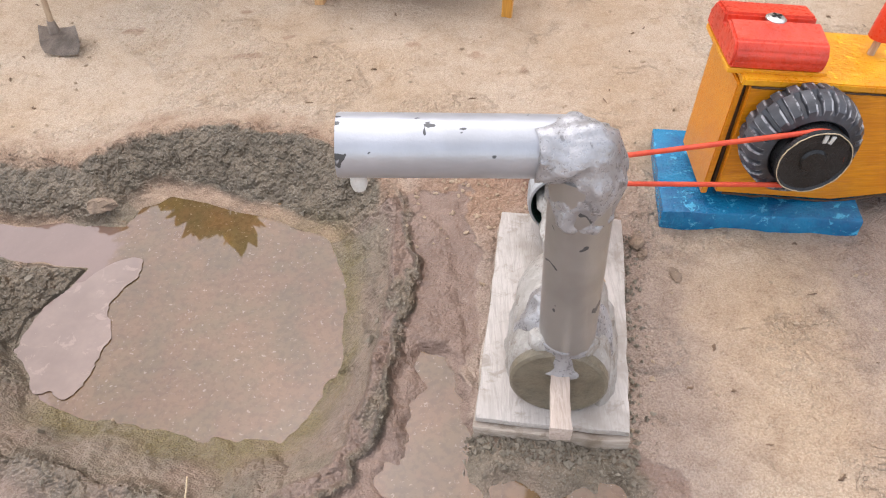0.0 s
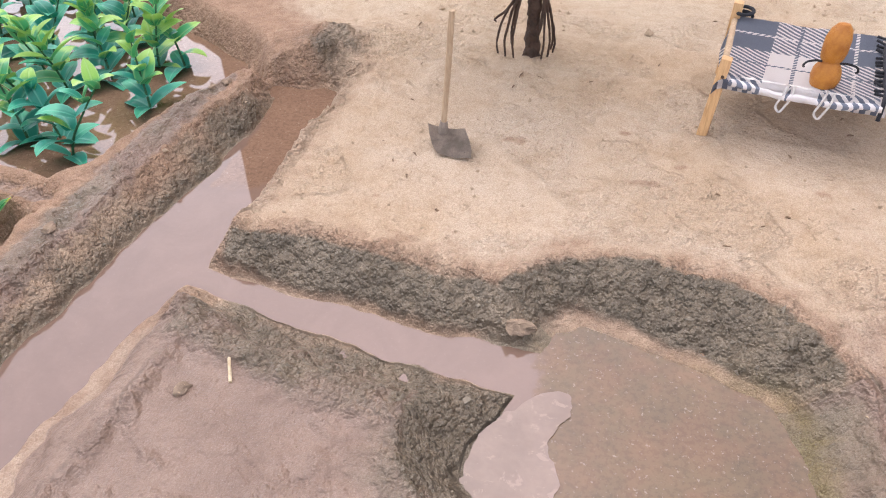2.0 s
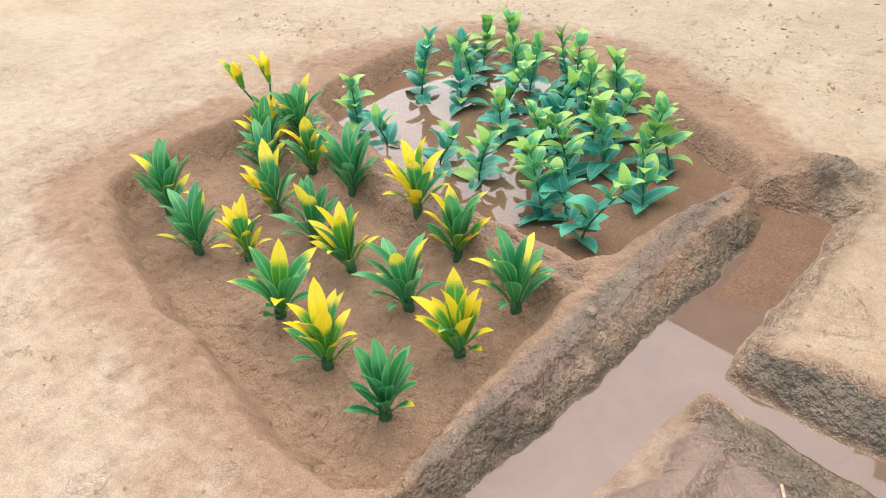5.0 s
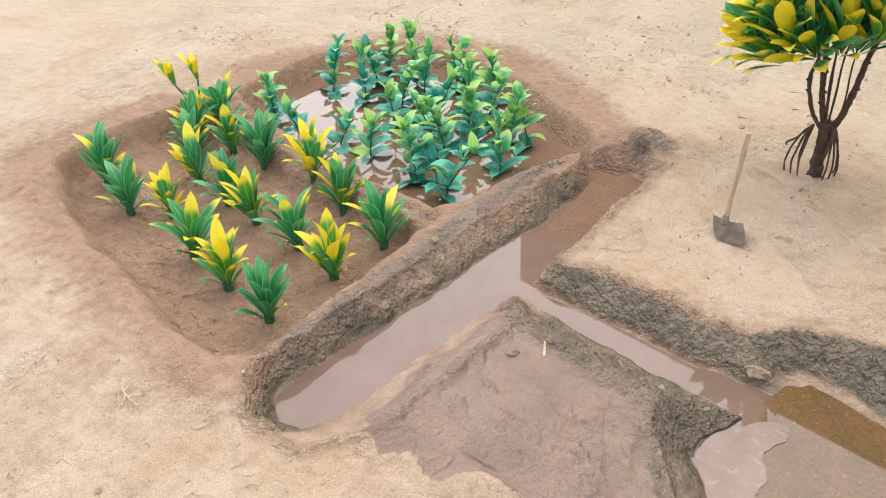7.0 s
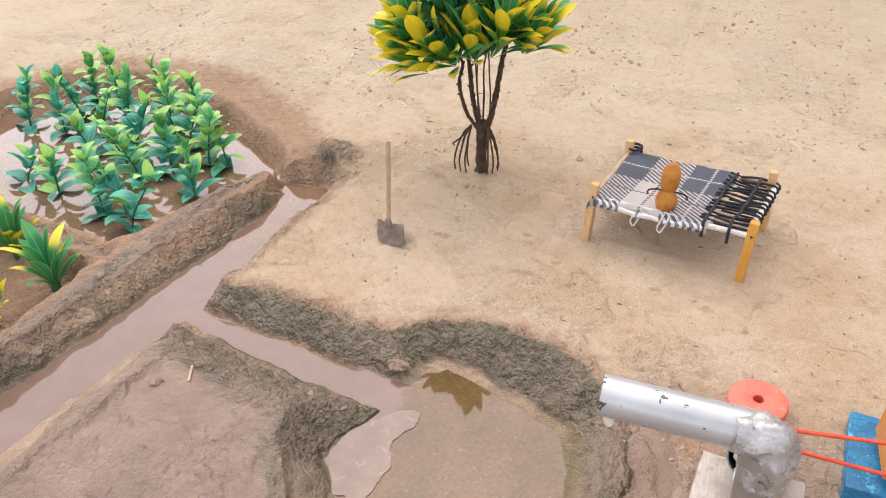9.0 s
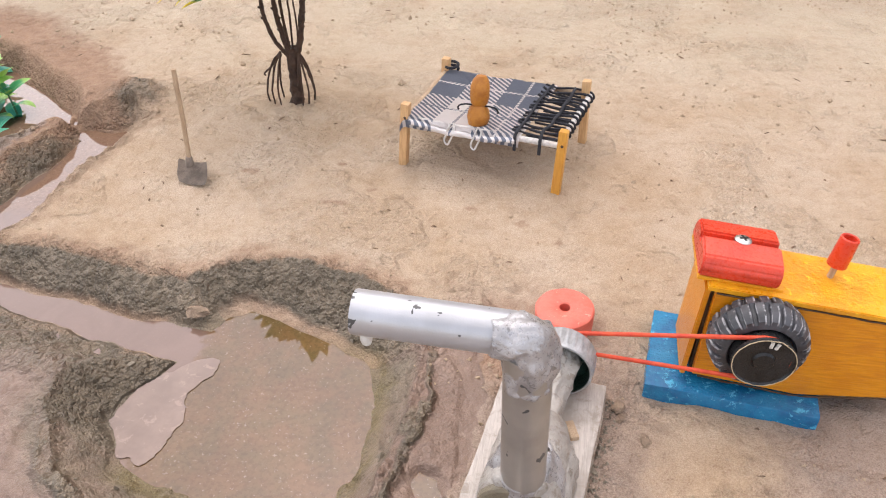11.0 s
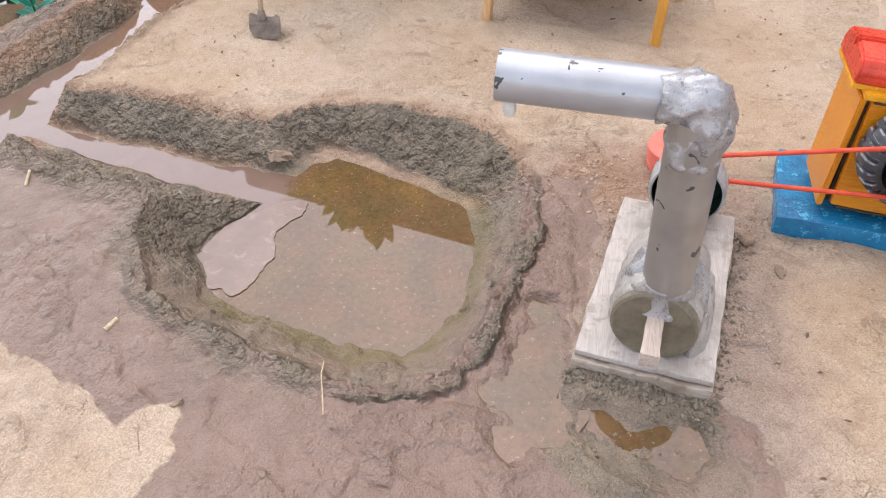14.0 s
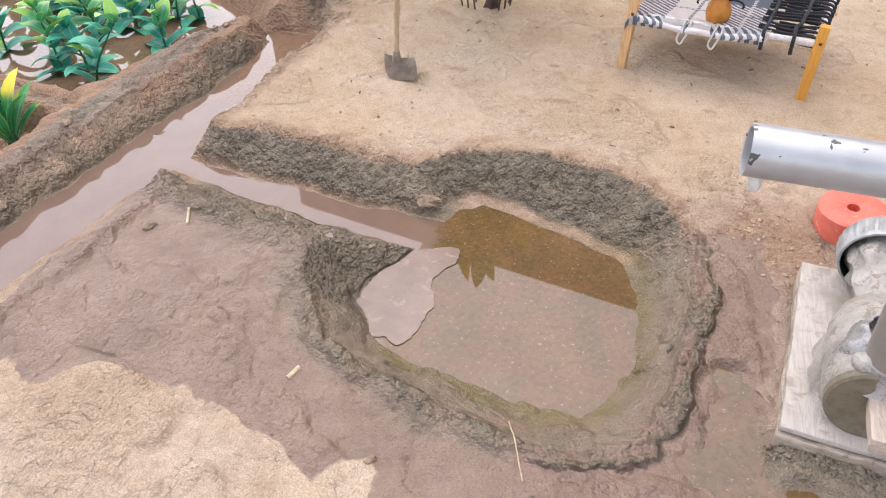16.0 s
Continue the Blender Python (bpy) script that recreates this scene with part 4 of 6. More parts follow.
def cap_shell(m):
    bm = bmesh.new()
    n = 84
    rings = []
    for r, z, teeth in ((0.0162, 0.0, 0), (0.0172, 0.0, 0), (0.0176, 0.0012, 0), (0.0176, 0.003, 0), (0.0180, 0.0036, 1), (0.0180, 0.0140, 1), (0.0172, 0.0155, 0), (0.0, 0.0158, 0)):
        if r == 0:
            rings.append([bm.verts.new((0, 0, z))] * n)
        else:
            rings.append([bm.verts.new(((r - 0.0010 * teeth * (k % 3 == 0)) * math.cos(2 * math.pi * k / n), (r - 0.0010 * teeth * (k % 3 == 0)) * math.sin(2 * math.pi * k / n), z)) for k in range(n)])
    for a, b in zip(rings, rings[1:]):
        for k in range(n):
            j = (k + 1) % n
            bm.faces.new((a[k], a[j], b[j], b[k]) if b[0] is not b[1] else (a[k], a[j], b[k]))
    bmesh.ops.transform(bm, matrix=m, verts=bm.verts[:])
    return bm


# ---- engine ----
def prism(bm, outline, y0, y1, bevel=0.0):
    """An (x, z) outline drawn out from y0 to y1."""
    a = [bm.verts.new((x, y0, z)) for x, z in outline]
    b = [bm.verts.new((x, y1, z)) for x, z in outline]
    n = len(outline)
    faces = [bm.faces.new(a), bm.faces.new(b[::-1])]
    for k in range(n):
        faces.append(bm.faces.new((a[k], b[k], b[(k + 1) % n], a[(k + 1) % n])))
    bmesh.ops.recalc_face_normals(bm, faces=bm.faces[:])
    if bevel:
        bmesh.ops.bevel(bm, geom=bm.edges[:], offset=bevel, segments=2, affect="EDGES")


def build_engine():
    eng = thing("model_engine", "orange-yellow wooden model engine on a blue board", "model engine", (0.19, 0.32, 0))
    to = Matrix.Translation((-0.19, -0.32, 0))

    def add(name, bm, mat, label="", parent=None):
        bmesh.ops.transform(bm, matrix=to, verts=bm.verts[:])
        return part(name, bm, mat, parent or eng, label)

    bm = bmesh.new()
    box(bm, (-0.0475, -0.0330, -0.004), (0.0485, 0.036, 0.0092), 0.0012, pose(0.1635, 0.3215, 0, 0, 0, -6.5))
    bmesh.ops.subdivide_edges(bm, edges=[e for e in bm.edges if e.calc_length() > 0.02], cuts=8, use_grid_fill=True)
    roughen(bm.verts, 0.012, 0.0008, 2.0)
    add("base_board", bm, BLUE_PAINT, "glossy blue painted wooden board")
    # carcass a little inside the panels, so that the joints read dark
    bm = bmesh.new()
    prism(bm, [(0.1375, 0.016), (0.197, 0.0110), (0.253, 0.0175), (0.2545, 0.0665), (0.1385, 0.0780)], 0.3035, 0.3400)
    add("carcass", bm, SEAM)
    bm = bmesh.new()
    prism(bm, [(0.1385, 0.0165), (0.197, 0.0098), (0.2525, 0.0165), (0.2555, 0.0661), (0.1405, 0.0779)], 0.2992, 0.3034, 0.0006)
    add("front_panel", bm, ORANGE_PAINT, "orange-yellow painted side panel")
    bm = bmesh.new()
    prism(bm, [(0.1415, 0.0165), (0.197, 0.0098), (0.2525, 0.0165), (0.2550, 0.0655), (0.1440, 0.0765)], 0.3402, 0.3436, 0.0006)
    add("back_panel", bm, ORANGE_PAINT)
    bm = bmesh.new()
    prism(bm, [(0.1365, 0.0785), (0.2585, 0.0665), (0.2590, 0.0700), (0.1370, 0.0820)], 0.2985, 0.3450, 0.0006)
    bmesh.ops.subdivide_edges(bm, edges=[e for e in bm.edges if e.calc_length() > 0.03], cuts=6, use_grid_fill=True)
    roughen(bm.verts, 0.01, 0.0006, 5.0)
    add("top_panel", bm, YELLOW_PAINT, "yellow painted top with blotchy brushwork")
    bm = bmesh.new()
    prism(bm, [(0.1320, 0.0145), (0.1350, 0.0142), (0.1385, 0.0780), (0.1355, 0.0783)], 0.3005, 0.3430, 0.0006)
    add("end_panel", bm, ORANGE_PAINT)
    bm = bmesh.new()
    prism(bm, [(0.2535, 0.018), (0.2565, 0.018), (0.2582, 0.0655), (0.2552, 0.0658)], 0.3005, 0.3430, 0.0006)
    add("end_panel", bm, ORANGE_PAINT)
    for name, line in (("seam", [(0.1415, 0.2990, 0.0772), (0.18, 0.2988, 0.0734), (0.22, 0.2990, 0.0694), (0.2555, 0.2990, 0.0662)]), ("seam", [(0.2562, 0.2988, 0.0645), (0.2555, 0.2990, 0.042), (0.2540, 0.2988, 0.0180)]), ("seam", [(0.1420, 0.2990, 0.0160), (0.17, 0.2988, 0.0126), (0.197, 0.2988, 0.0096), (0.225, 0.2988, 0.0128), (0.2525, 0.2990, 0.0162)])):
        bm = bmesh.new()
        tube(bm, smooth_line(line, 10), 0.00055, 6)
        roughen(bm.verts, 0.004, 0.0007, 3.0)
        add(name, bm, SEAM, "dark rough joint")
    # fuel tank with a groove along its top
    slope = pose(0.1515, 0.3235, 0.0815, 0, 5.6, 0)
    bm = bmesh.new()
    outline = [(-0.0205, 0.0), (0.0203, 0.0), (0.0212, 0.0040), (0.0206, 0.0085), (0.0172, 0.0122), (0.0022, 0.0146), (0.0014, 0.0105), (-0.0014, 0.0105), (-0.0022, 0.0146), (-0.0165, 0.0134), (-0.0208, 0.0070)]
    a = [[bm.verts.new(slope @ Vector((x, -y, z + 0.001))) for y, z in outline] for x in (-0.0212, 0.0206)]
    bm.faces.new(a[0]), bm.faces.new(a[1][::-1])
    for k in range(len(outline)):
        j = (k + 1) % len(outline)
        bm.faces.new((a[0][k], a[1][k], a[1][j], a[0][j]))
    bmesh.ops.recalc_face_normals(bm, faces=bm.faces[:])
    bmesh.ops.bevel(bm, geom=[e for e in bm.edges if e.calc_face_angle(0) > 0.25], offset=0.0011, segments=4, affect="EDGES")
    tank = add("fuel_tank", bm, RED_PAINT, "red plastic tank with a groove along the top")
    bm = bmesh.new()
    lathe(bm, [(0.0046, 0.0), (0.0046, 0.0006), (0.0034, 0.0015), (0, 0.0018)], slope @ pose(0.0005, -0.0005, 0.0150), 28)
    add("screw", bm, STEEL, "cross-head steel screw", tank)
    # no recess is cut: black bars on the head stand for the slot's shade
    bm = bmesh.new()
    for spin in (20, 110):
        box(bm, (-0.0024, -0.0005, -0.0004), (0.0024, 0.0005, 0.0002), 0, slope @ pose(0.0005, -0.0005, 0.0168, 0, 0, spin))
    add("screw_slot", bm, BLACK, "", tank)
    bm = bmesh.new()
    box(bm, (-0.021, -0.0195, -0.0018), (0.0235, 0.0200, 0.0008), 0.0005, slope)
    add("tank_seat", bm, YELLOW_PAINT, "", tank)
    # exhaust: stem and red sleeve
    bm = bmesh.new()
    tube(bm, [(0.2030, 0.3265, 0.0715), (0.2055, 0.3272, 0.086)], 0.0017, 12)
    chimney = add("exhaust_stem", bm, RAW_WOOD, "pale wooden stem")
    bm = bmesh.new()
    lathe(bm, [(0, 0.0), (0.0050, 0.0), (0.0054, 0.0006), (0.0050, 0.0175), (0.0044, 0.0182), (0.0036, 0.0178), (0.0034, 0.0140), (0, 0.0140)], pose(0.2050, 0.3270, 0.0832, -4, 9, 0), 24)
    add("exhaust_sleeve", bm, RED_PAINT, "red plastic sleeve", chimney)
    # filler neck with a white washer and bent wire
    bm = bmesh.new()
    lathe(bm, [(0, -0.002), (0.0062, -0.002), (0.0050, 0.0012), (0.0034, 0.0024), (0.0030, 0.012), (0, 0.012)], pose(0.2395, 0.3275, 0.0712, -3, 8, 0), 20)
    neck = add("breather_neck", bm, RAW_WOOD, "pale stem set in dark glue")
    bm = bmesh.new()
    lathe(bm, [(0, 0.0), (0.0050, 0.0), (0.0052, 0.0005), (0.0050, 0.0011), (0, 0.0013)], pose(0.2412, 0.3272, 0.0832, -3, 8, 0), 24)
    add("washer", bm, WHITE_PLASTIC, "white plastic disc", neck)
    bm = bmesh.new()
    tube(bm, smooth_line([(0.2412, 0.3272, 0.084), (0.2418, 0.3275, 0.0620), (0.2440, 0.3290, 0.0935), (0.2540, 0.3360, 0.0968)], 5), 0.0013, 8)
    add("bent_wire", bm, STEEL, "bent grey wire", neck)
    # crank end: knob, coil of wire and a blue stopper
    bm = bmesh.new()
    lathe(bm, [(0, 0), (0.0022, 0), (0.0022, 0.004), (0.0042, 0.0044), (0.0042, 0.0085), (0.0030, 0.0095), (0, 0.0095)], pose(0.2575, 0.3170, 0.0560, 0, 90, 0) @ Matrix.Scale(1.3, 4), 20)
    add("crank_knob", bm, BLACK, "small black knob")
    bm = bmesh.new()
    lathe(bm, [(0, 0), (0.0034, 0), (0.0030, 0.0042), (0, 0.0046)], pose(0.2570, 0.3260, 0.0640, 0, 80, 0) @ Matrix.Scale(1.25, 4), 16)
    add("stopper", bm, BLUE_PAINT, "small blue stopper")
    bm = bmesh.new()
    tube(bm, smooth_line([(0.2575, 0.314, 0.050), (0.2608, 0.312, 0.040), (0.2612, 0.309, 0.030), (0.2590, 0.305, 0.022), (0.2560, 0.303, 0.021)], 5), 0.0008, 8)
    add("loose_wire", bm, BARK, "thin dark wire hanging down")
    # road wheel used as flywheel
    axle = pose(0.1650, 0.2995, 0.0550, 90, 0, 3)
    bm = bmesh.new()
    n = 264
    rings, worn = [], bm.verts.layers.float.new("worn")
    for r, z, lug in ((0.0150, -0.001, 0), (0.0222, 0.0, 0), (0.0250, 0.0020, 1), (0.0258, 0.0060, 1), (0.0260, 0.0085, 0), (0.0258, 0.0110, 2), (0.0250, 0.0160, 2), (0.0222, 0.0195, 2), (0.0175, 0.0200, 0), (0.0160, 0.018, 0)):
        ring = []
        for k in range(n):
            at = (k + (6 if lug == 2 else 0)) % 12
            cut = 0.0022 if lug and at < 4 else 0.0
            q = 2 * math.pi * k / n
            v = bm.verts.new(axle @ Vector(((r - cut) * math.cos(q), (r - cut) * math.sin(q), z)))
            v[worn] = 1.0 if lug and at in (4, 5, 11) else 0.0
            ring.append(v)
        rings.append(ring)
    for a, b in zip(rings, rings[1:]):
        for k in range(n):
            bm.faces.new((a[k], a[(k + 1) % n], b[(k + 1) % n], b[k]))
    wheel = add("flywheel", bm, RUBBER, "knobbly black toy tyre with worn grey lugs")
    bm = bmesh.new()
    lathe(bm, [(0, 0.0), (0.0158, 0.0), (0.0158, 0.0200), (0.0150, 0.0222), (0.0152, 0.0240), (0.0164, 0.0246), (0.0166, 0.0262), (0.0156, 0.0268), (0.0148, 0.0258), (0.0060, 0.0250), (0.0050, 0.0262), (0, 0.0266)], axle, 48)
    add("hub", bm, BLACK, "black grooved plastic hub", wheel)
    bm = bmesh.new()
    tube(bm, [axle @ Vector((0.0159 * math.cos(q), 0.0159 * math.sin(q), 0.0268)) for q in np.linspace(0, 2 * math.pi, 48, endpoint=False)], 0.00026, 6, True)
    roughen(bm.verts, 0.003, 0.0004, 2.0)
    add("hub_rim", bm, STRAW, "thin worn white edge", wheel)
    bm = bmesh.new()
    for q in (70, 84):
        box(bm, (0.0105, -0.0009, 0.0258), (0.0145, 0.0009, 0.0266), 0.0002, axle @ pose(0, 0, 0, 0, 0, q))
    add("hub_mark", bm, WHITE_PLASTIC, "two scraped white marks", wheel)
    return eng


def build_belt():
    """A cord round the cap pulley and the hub."""
    (ax, ay, az, ar), (bx, by, bz, br) = (0.0605, 0.2965, 0.0325, 0.0062), (0.1648, 0.2758, 0.0550, 0.0150)
    tilt = math.atan2(bz - az, bx - ax)
    lean = math.asin((ar - br) / math.hypot(bx - ax, bz - az))
    line = []
    for k in range(25):
        q = tilt + math.pi / 2 - lean + (math.pi + 2 * lean) * k / 24
        line.append((ax + ar * math.cos(q), ay, az + ar * math.sin(q)))
    for k in range(25):
        q = tilt - math.pi / 2 + lean + (math.pi - 2 * lean) * k / 24
        line.append((bx + br * math.cos(q), by, bz + br * math.sin(q)))
    bm = bmesh.new()
    tube(bm, line, 0.00125, 10, True)
    tagged(part("drive_belt", bm, BELT_RED), "red rubber cord stretched between pulley and flywheel", "belt")


def build_spool():
    bm = bmesh.new()
    lathe(bm, [(0.0035, 0.008), (0.0035, 0.0135), (0.0045, 0.0142), (0.0178, 0.0138), (0.0190, 0.0128), (0.0192, 0.011), (0.0186, -0.003), (0.0035, -0.003)], None, 44, True)
    roughen(bm.verts, 0.01, 0.0004, 3.0)
    ob = part("plastic_disc", bm, RED_DUSTY)
    ob.matrix_world = pose(0.063, 0.349, 0.001, 3, -2, 20)
    tagged(ob, "dusty red plastic disc with a centre hole, lying on sand", "disc")


# ---- cot, doll and hoe ----
def build_cot():
    cot = thing("string_cot", "small wooden string cot with checked cotton and black cords", "cot", (-0.087, 0.540, 0), (0, 0, -12.4))
    w, d, h = 0.1352, 0.1035, 0.0575
    for lx, ly, bend in ((0.001, 0, 5), (-0.006, d, 2), (w - 0.004, d - 0.003, -1), (w + 0.004, 0, 3)):
        bm = bmesh.new()
        v = box(bm, (-0.0036, -0.0036, -h - 0.004), (0.0036, 0.0036, 0.001), 0.0008, pose(lx, ly, h, 0, bend, 0))
        leg = part("leg", bm, ORANGE_WOOD if ly == 0 and lx > 0.1 else PALE_LEG, cot, "orange varnished square leg" if ly == 0 and lx > 0.1 else "pale wooden square leg")
        bm = bmesh.new()
        lathe(bm, [(0, 0), (0.0013, 0), (0.0010, 0.0006), (0, 0.0008)], pose(lx, ly - 0.0036, 0.046, 90), 12)
        part("peg", bm, BARK, leg)
    z = 0.0445
    for a, b in (((0, 0), (w, 0)), ((-0.006, d), (w, d)), ((0, 0), (-0.006, d)), ((w, 0), (w, d))):
        bm = bmesh.new()
        tube(bm, [(*a, z), (*b, z)], 0.0026, 12)
        bound = a[1] == b[1] == 0 or a[0] == b[0] == w
        part("rail", bm, WHITE_CORD if bound else RAW_WOOD, cot, "rail bound in white cotton" if bound else "")
    # blanket: sagging sheet wrapped over the two long rails
    bm = bmesh.new()
    nx, ny = 40, 44
    x0, x1 = -0.0042, 0.103
    def top(u, v):
        x = x0 + (x1 - x0) * u + 0.0012 * math.sin(9 * v) - 0.006 * v * (1 - u)
        wrap = (v - 0.5) * (d + 0.020)
        y = d / 2 + wrap
        over = max(abs(wrap) - d / 2 - 0.001, 0)
        yy = d / 2 + max(-d / 2 - 0.0045, min(d / 2 + 0.0045, wrap))
        sag = 0.0035 * math.sin(math.pi * min(max(v, 0), 1)) * (0.6 + 0.4 * math.sin(math.pi * u))
        return Vector((x, yy, z + 0.0036 - sag - 1.1 * over - 0.006 * max(0.0, 1 - u / 0.05) ** 2 + 0.0005 * noise.noise((x * 90, y * 90, 0))))
    grid = [[bm.verts.new(top(i / nx, j / ny)) for j in range(ny + 1)] for i in range(nx + 1)]
    for i in range(nx):
        for j in range(ny):
            bm.faces.new((grid[i][j], grid[i + 1][j], grid[i + 1][j + 1], grid[i][j + 1]))
    bmesh.ops.solidify(bm, geom=bm.faces[:], thickness=0.0012)
    part("blanket", bm, BLANKET, cot, "checked grey and white woven cotton")
    for k in range(13):
        y = 0.004 + (d - 0.008) * k / 12
        wob = [random.uniform(-0.0042, 0.0042) for _ in range(4)]
        line = [(0.094, y + wob[0], z + 0.0035), (0.104, y + wob[1], z + 0.0026), (0.118, y + wob[2], z + 0.003), (w - 0.001, y + wob[3], z + 0.0036), (w + 0.0034, y + wob[3], z), (w, y + wob[3], z - 0.0034), (0.105, y - wob[1], z - 0.001)]
        bm = bmesh.new()
        tube(bm, smooth_line(line, 4), random.uniform(0.0008, 0.0013), 7)
        part("cord", bm, BLACK_CORD, cot, "black cotton cord" if k == 0 else "")
    for x in (0.100, 0.121):
        bm = bmesh.new()
        line = [(x + random.uniform(-0.0015, 0.0015), q * d / 8 - 0.002, z + 0.0046 + (0.0012 if q % 2 else -0.0004)) for q in range(9)]
        tube(bm, smooth_line([(x, -0.0045, z - 0.009), (x, -0.0042, z - 0.001), *line], 4), 0.0014, 7)
        part("cross_cord", bm, BLACK_CORD, cot)
    for x in (0.043, 0.067):
        bm = bmesh.new()
        tube(bm, smooth_line([(x, -0.003, z + 0.004), (x - 0.002, -0.0058, z - 0.003), (x - 0.0045, -0.0062, z - 0.011), (x - 0.0015, -0.0066, z - 0.0145), (x + 0.001, -0.0062, z - 0.010), (x + 0.0035, -0.0058, z - 0.003), (x + 0.004, -0.003, z + 0.0035)], 5), 0.0008, 7)
        part("lace", bm, WHITE_CORD, cot, "looped white lace")
    bm = bmesh.new()
    tube(bm, smooth_line([(0.006 + 0.0105 * q, -0.0038 - 0.0006 * math.sin(q * 2.1), z - 0.0012 - 0.0028 * math.sin(math.pi * q / 9) + 0.0007 * math.sin(q * 1.7)) for q in range(10)], 3), 0.0027, 10)
    roughen(bm.verts, 0.004, 0.0010, 2.0)
    part("hem", bm, BLANKET, cot, "rolled pale hem along the front rail")
    bm = bmesh.new()
    tube(bm, [(math.cos(q) * 0.006, d + math.sin(q) * 0.006, z + 0.004 + 0.0006 * q) for q in np.linspace(0, 9, 24)], 0.0014, 7)
    part("knot", bm, BLACK_CORD, cot, "dark cord wound round a post")


def build_doll():
    bm = bmesh.new()
    lathe(bm, [(0, 0.0), (0.0050, 0.0), (0.0082, 0.0030), (0.0096, 0.0085), (0.0088, 0.0140), (0.0064, 0.0182), (0.0056, 0.0196), (0.0068, 0.0215), (0.0080, 0.0270), (0.0079, 0.0350), (0.0064, 0.0408), (0.0038, 0.0438), (0, 0.0446)], None, 32)
    roughen(bm.verts, 0.012, 0.0008, 6.0)
    body = len(bm.faces)
    for side in (-1, 1):
        arm = [(side * 0.0056, -0.002, 0.0192), (side * 0.0100, -0.005, 0.0205), (side * 0.0150, -0.006, 0.0195), (side * 0.0168, -0.005, 0.0165), (side * 0.0160, -0.004, 0.0150)]
        tube(bm, smooth_line(arm, 4), 0.00075, 7)
    bm.faces.ensure_lookup_table()
    for face in bm.faces[body:]:
        face.material_index = 1
    ob = part("clay_doll", bm, CLAY)
    ob.data.materials.append(BLACK_CORD)
    ob.matrix_world = pose(-0.0240, 0.5355, 0.0440, -3, 3, 0)
    tagged(ob, "small orange-brown clay doll standing on the cot", "doll")


def build_hoe():
    hoe = thing("digging_hoe", "small digging hoe, grey iron blade, upright wooden handle", "hoe", (-0.268, 0.490, ground_z(-0.268, 0.48)))
    bm = bmesh.new()
    tube(bm, smooth_line([(-0.0035, 0.003, 0.010), (-0.001, 0.003, 0.04), (0.002, 0.001, 0.07), (0.004, 0.0, 0.0965)], 4), [0.0021] * 13, 12)
    roughen(bm.verts, 0.02, 0.0005, 1.0)
    part("handle", bm, RAW_WOOD, hoe, "pale weathered stick handle")
    bm = bmesh.new()
    tube(bm, [(-0.0038, 0.003, 0.0015), (-0.0036, 0.003, 0.009), (-0.0030, 0.003, 0.0145)], [0.0046, 0.0036, 0.0026], 14)
    part("socket", bm, IRON, hoe, "dark iron socket")
    bm = bmesh.new()
    rows = []
    for t in np.linspace(0, 1, 9):
        half = 0.0136 + 0.0008 * math.sin(math.pi * t) - 0.002 * max(0, t - 0.8) * 4
        row = []
        for s in np.linspace(-1, 1, 9):
            row.append(bm.verts.new((-0.002 + 0.011 * t + s * half, 0.006 - 0.0270 * t - 0.001 * s, 0.0075 - 0.0065 * t + 0.0020 * s * s + 0.0008 * noise.noise((s * 3, t * 4, 1)))))
        rows.append(row)
    for a, b in zip(rows, rows[1:]):
        for k in range(8):
            bm.faces.new((a[k], b[k], b[k + 1], a[k + 1]))
    bmesh.ops.solidify(bm, geom=bm.faces[:], thickness=0.0014)
    part("blade", bm, IRON, hoe, "mud-dulled sheet iron blade")


build_pump()
build_engine()
build_belt()
build_spool()
build_cot()
build_doll()
build_hoe()


# ---- plants ----
def leaf_mesh(name, width, bend, fold, material, widest=0.55, point=1.4, rows=8):
    """A leaf one unit long, growing up from its foot and bending over to +x."""
    bm = bmesh.new()
    along, across = [], []
    grid = []
    angle, x, z = 0.0, 0.0, 0.0
    for i in range(rows + 1):
        t = i / rows
        half = width / 2 * max(0.05, math.sin(math.pi * min(1.0, 0.10 + 0.90 * t) ** (math.log(0.5) / math.log(widest))) ** 0.8) * (1 if t < 0.97 else 0.35)
        row = []
        for s in (-1, -0.5, 0, 0.5, 1):
            lift = fold * half * abs(s)
            row.append(bm.verts.new((x - lift * math.cos(angle), s * half, z + lift * math.sin(angle))))
            along.append(t), across.append(abs(s))
        grid.append(row)
        angle = bend * (t + 0.5 / rows) ** point
        x, z = x + math.sin(angle) / rows, z + math.cos(angle) / rows
    for a, b in zip(grid, grid[1:]):
        for k in range(4):
            bm.faces.new((a[k], a[k + 1], b[k + 1], b[k]))
    me = bpy.data.meshes.new(name)
    bm.to_mesh(me)
    bm.free()
    me.attributes.new("along", "FLOAT", "POINT").data.foreach_set("value", along)
    me.attributes.new("across", "FLOAT", "POINT").data.foreach_set("value", across)
    me.materials.append(material)
    me.shade_smooth()
    return me


STRAP = {key: [leaf_mesh("leaf", w, b, f, LEAF[key], 0.64) for w, b, f in ((0.25, 0.55, 0.35), (0.22, 0.95, 0.30), (0.27, 0.30, 0.40))] for key in ("gold", "mixed", "green")}
OVATE = {key: [leaf_mesh("leaf", w, b, f, LEAF[key], 0.45) for w, b, f in ((0.54, 0.8, 0.28), (0.58, 1.25, 0.20), (0.47, 0.50, 0.36))] for key in ("teal", "lime")}


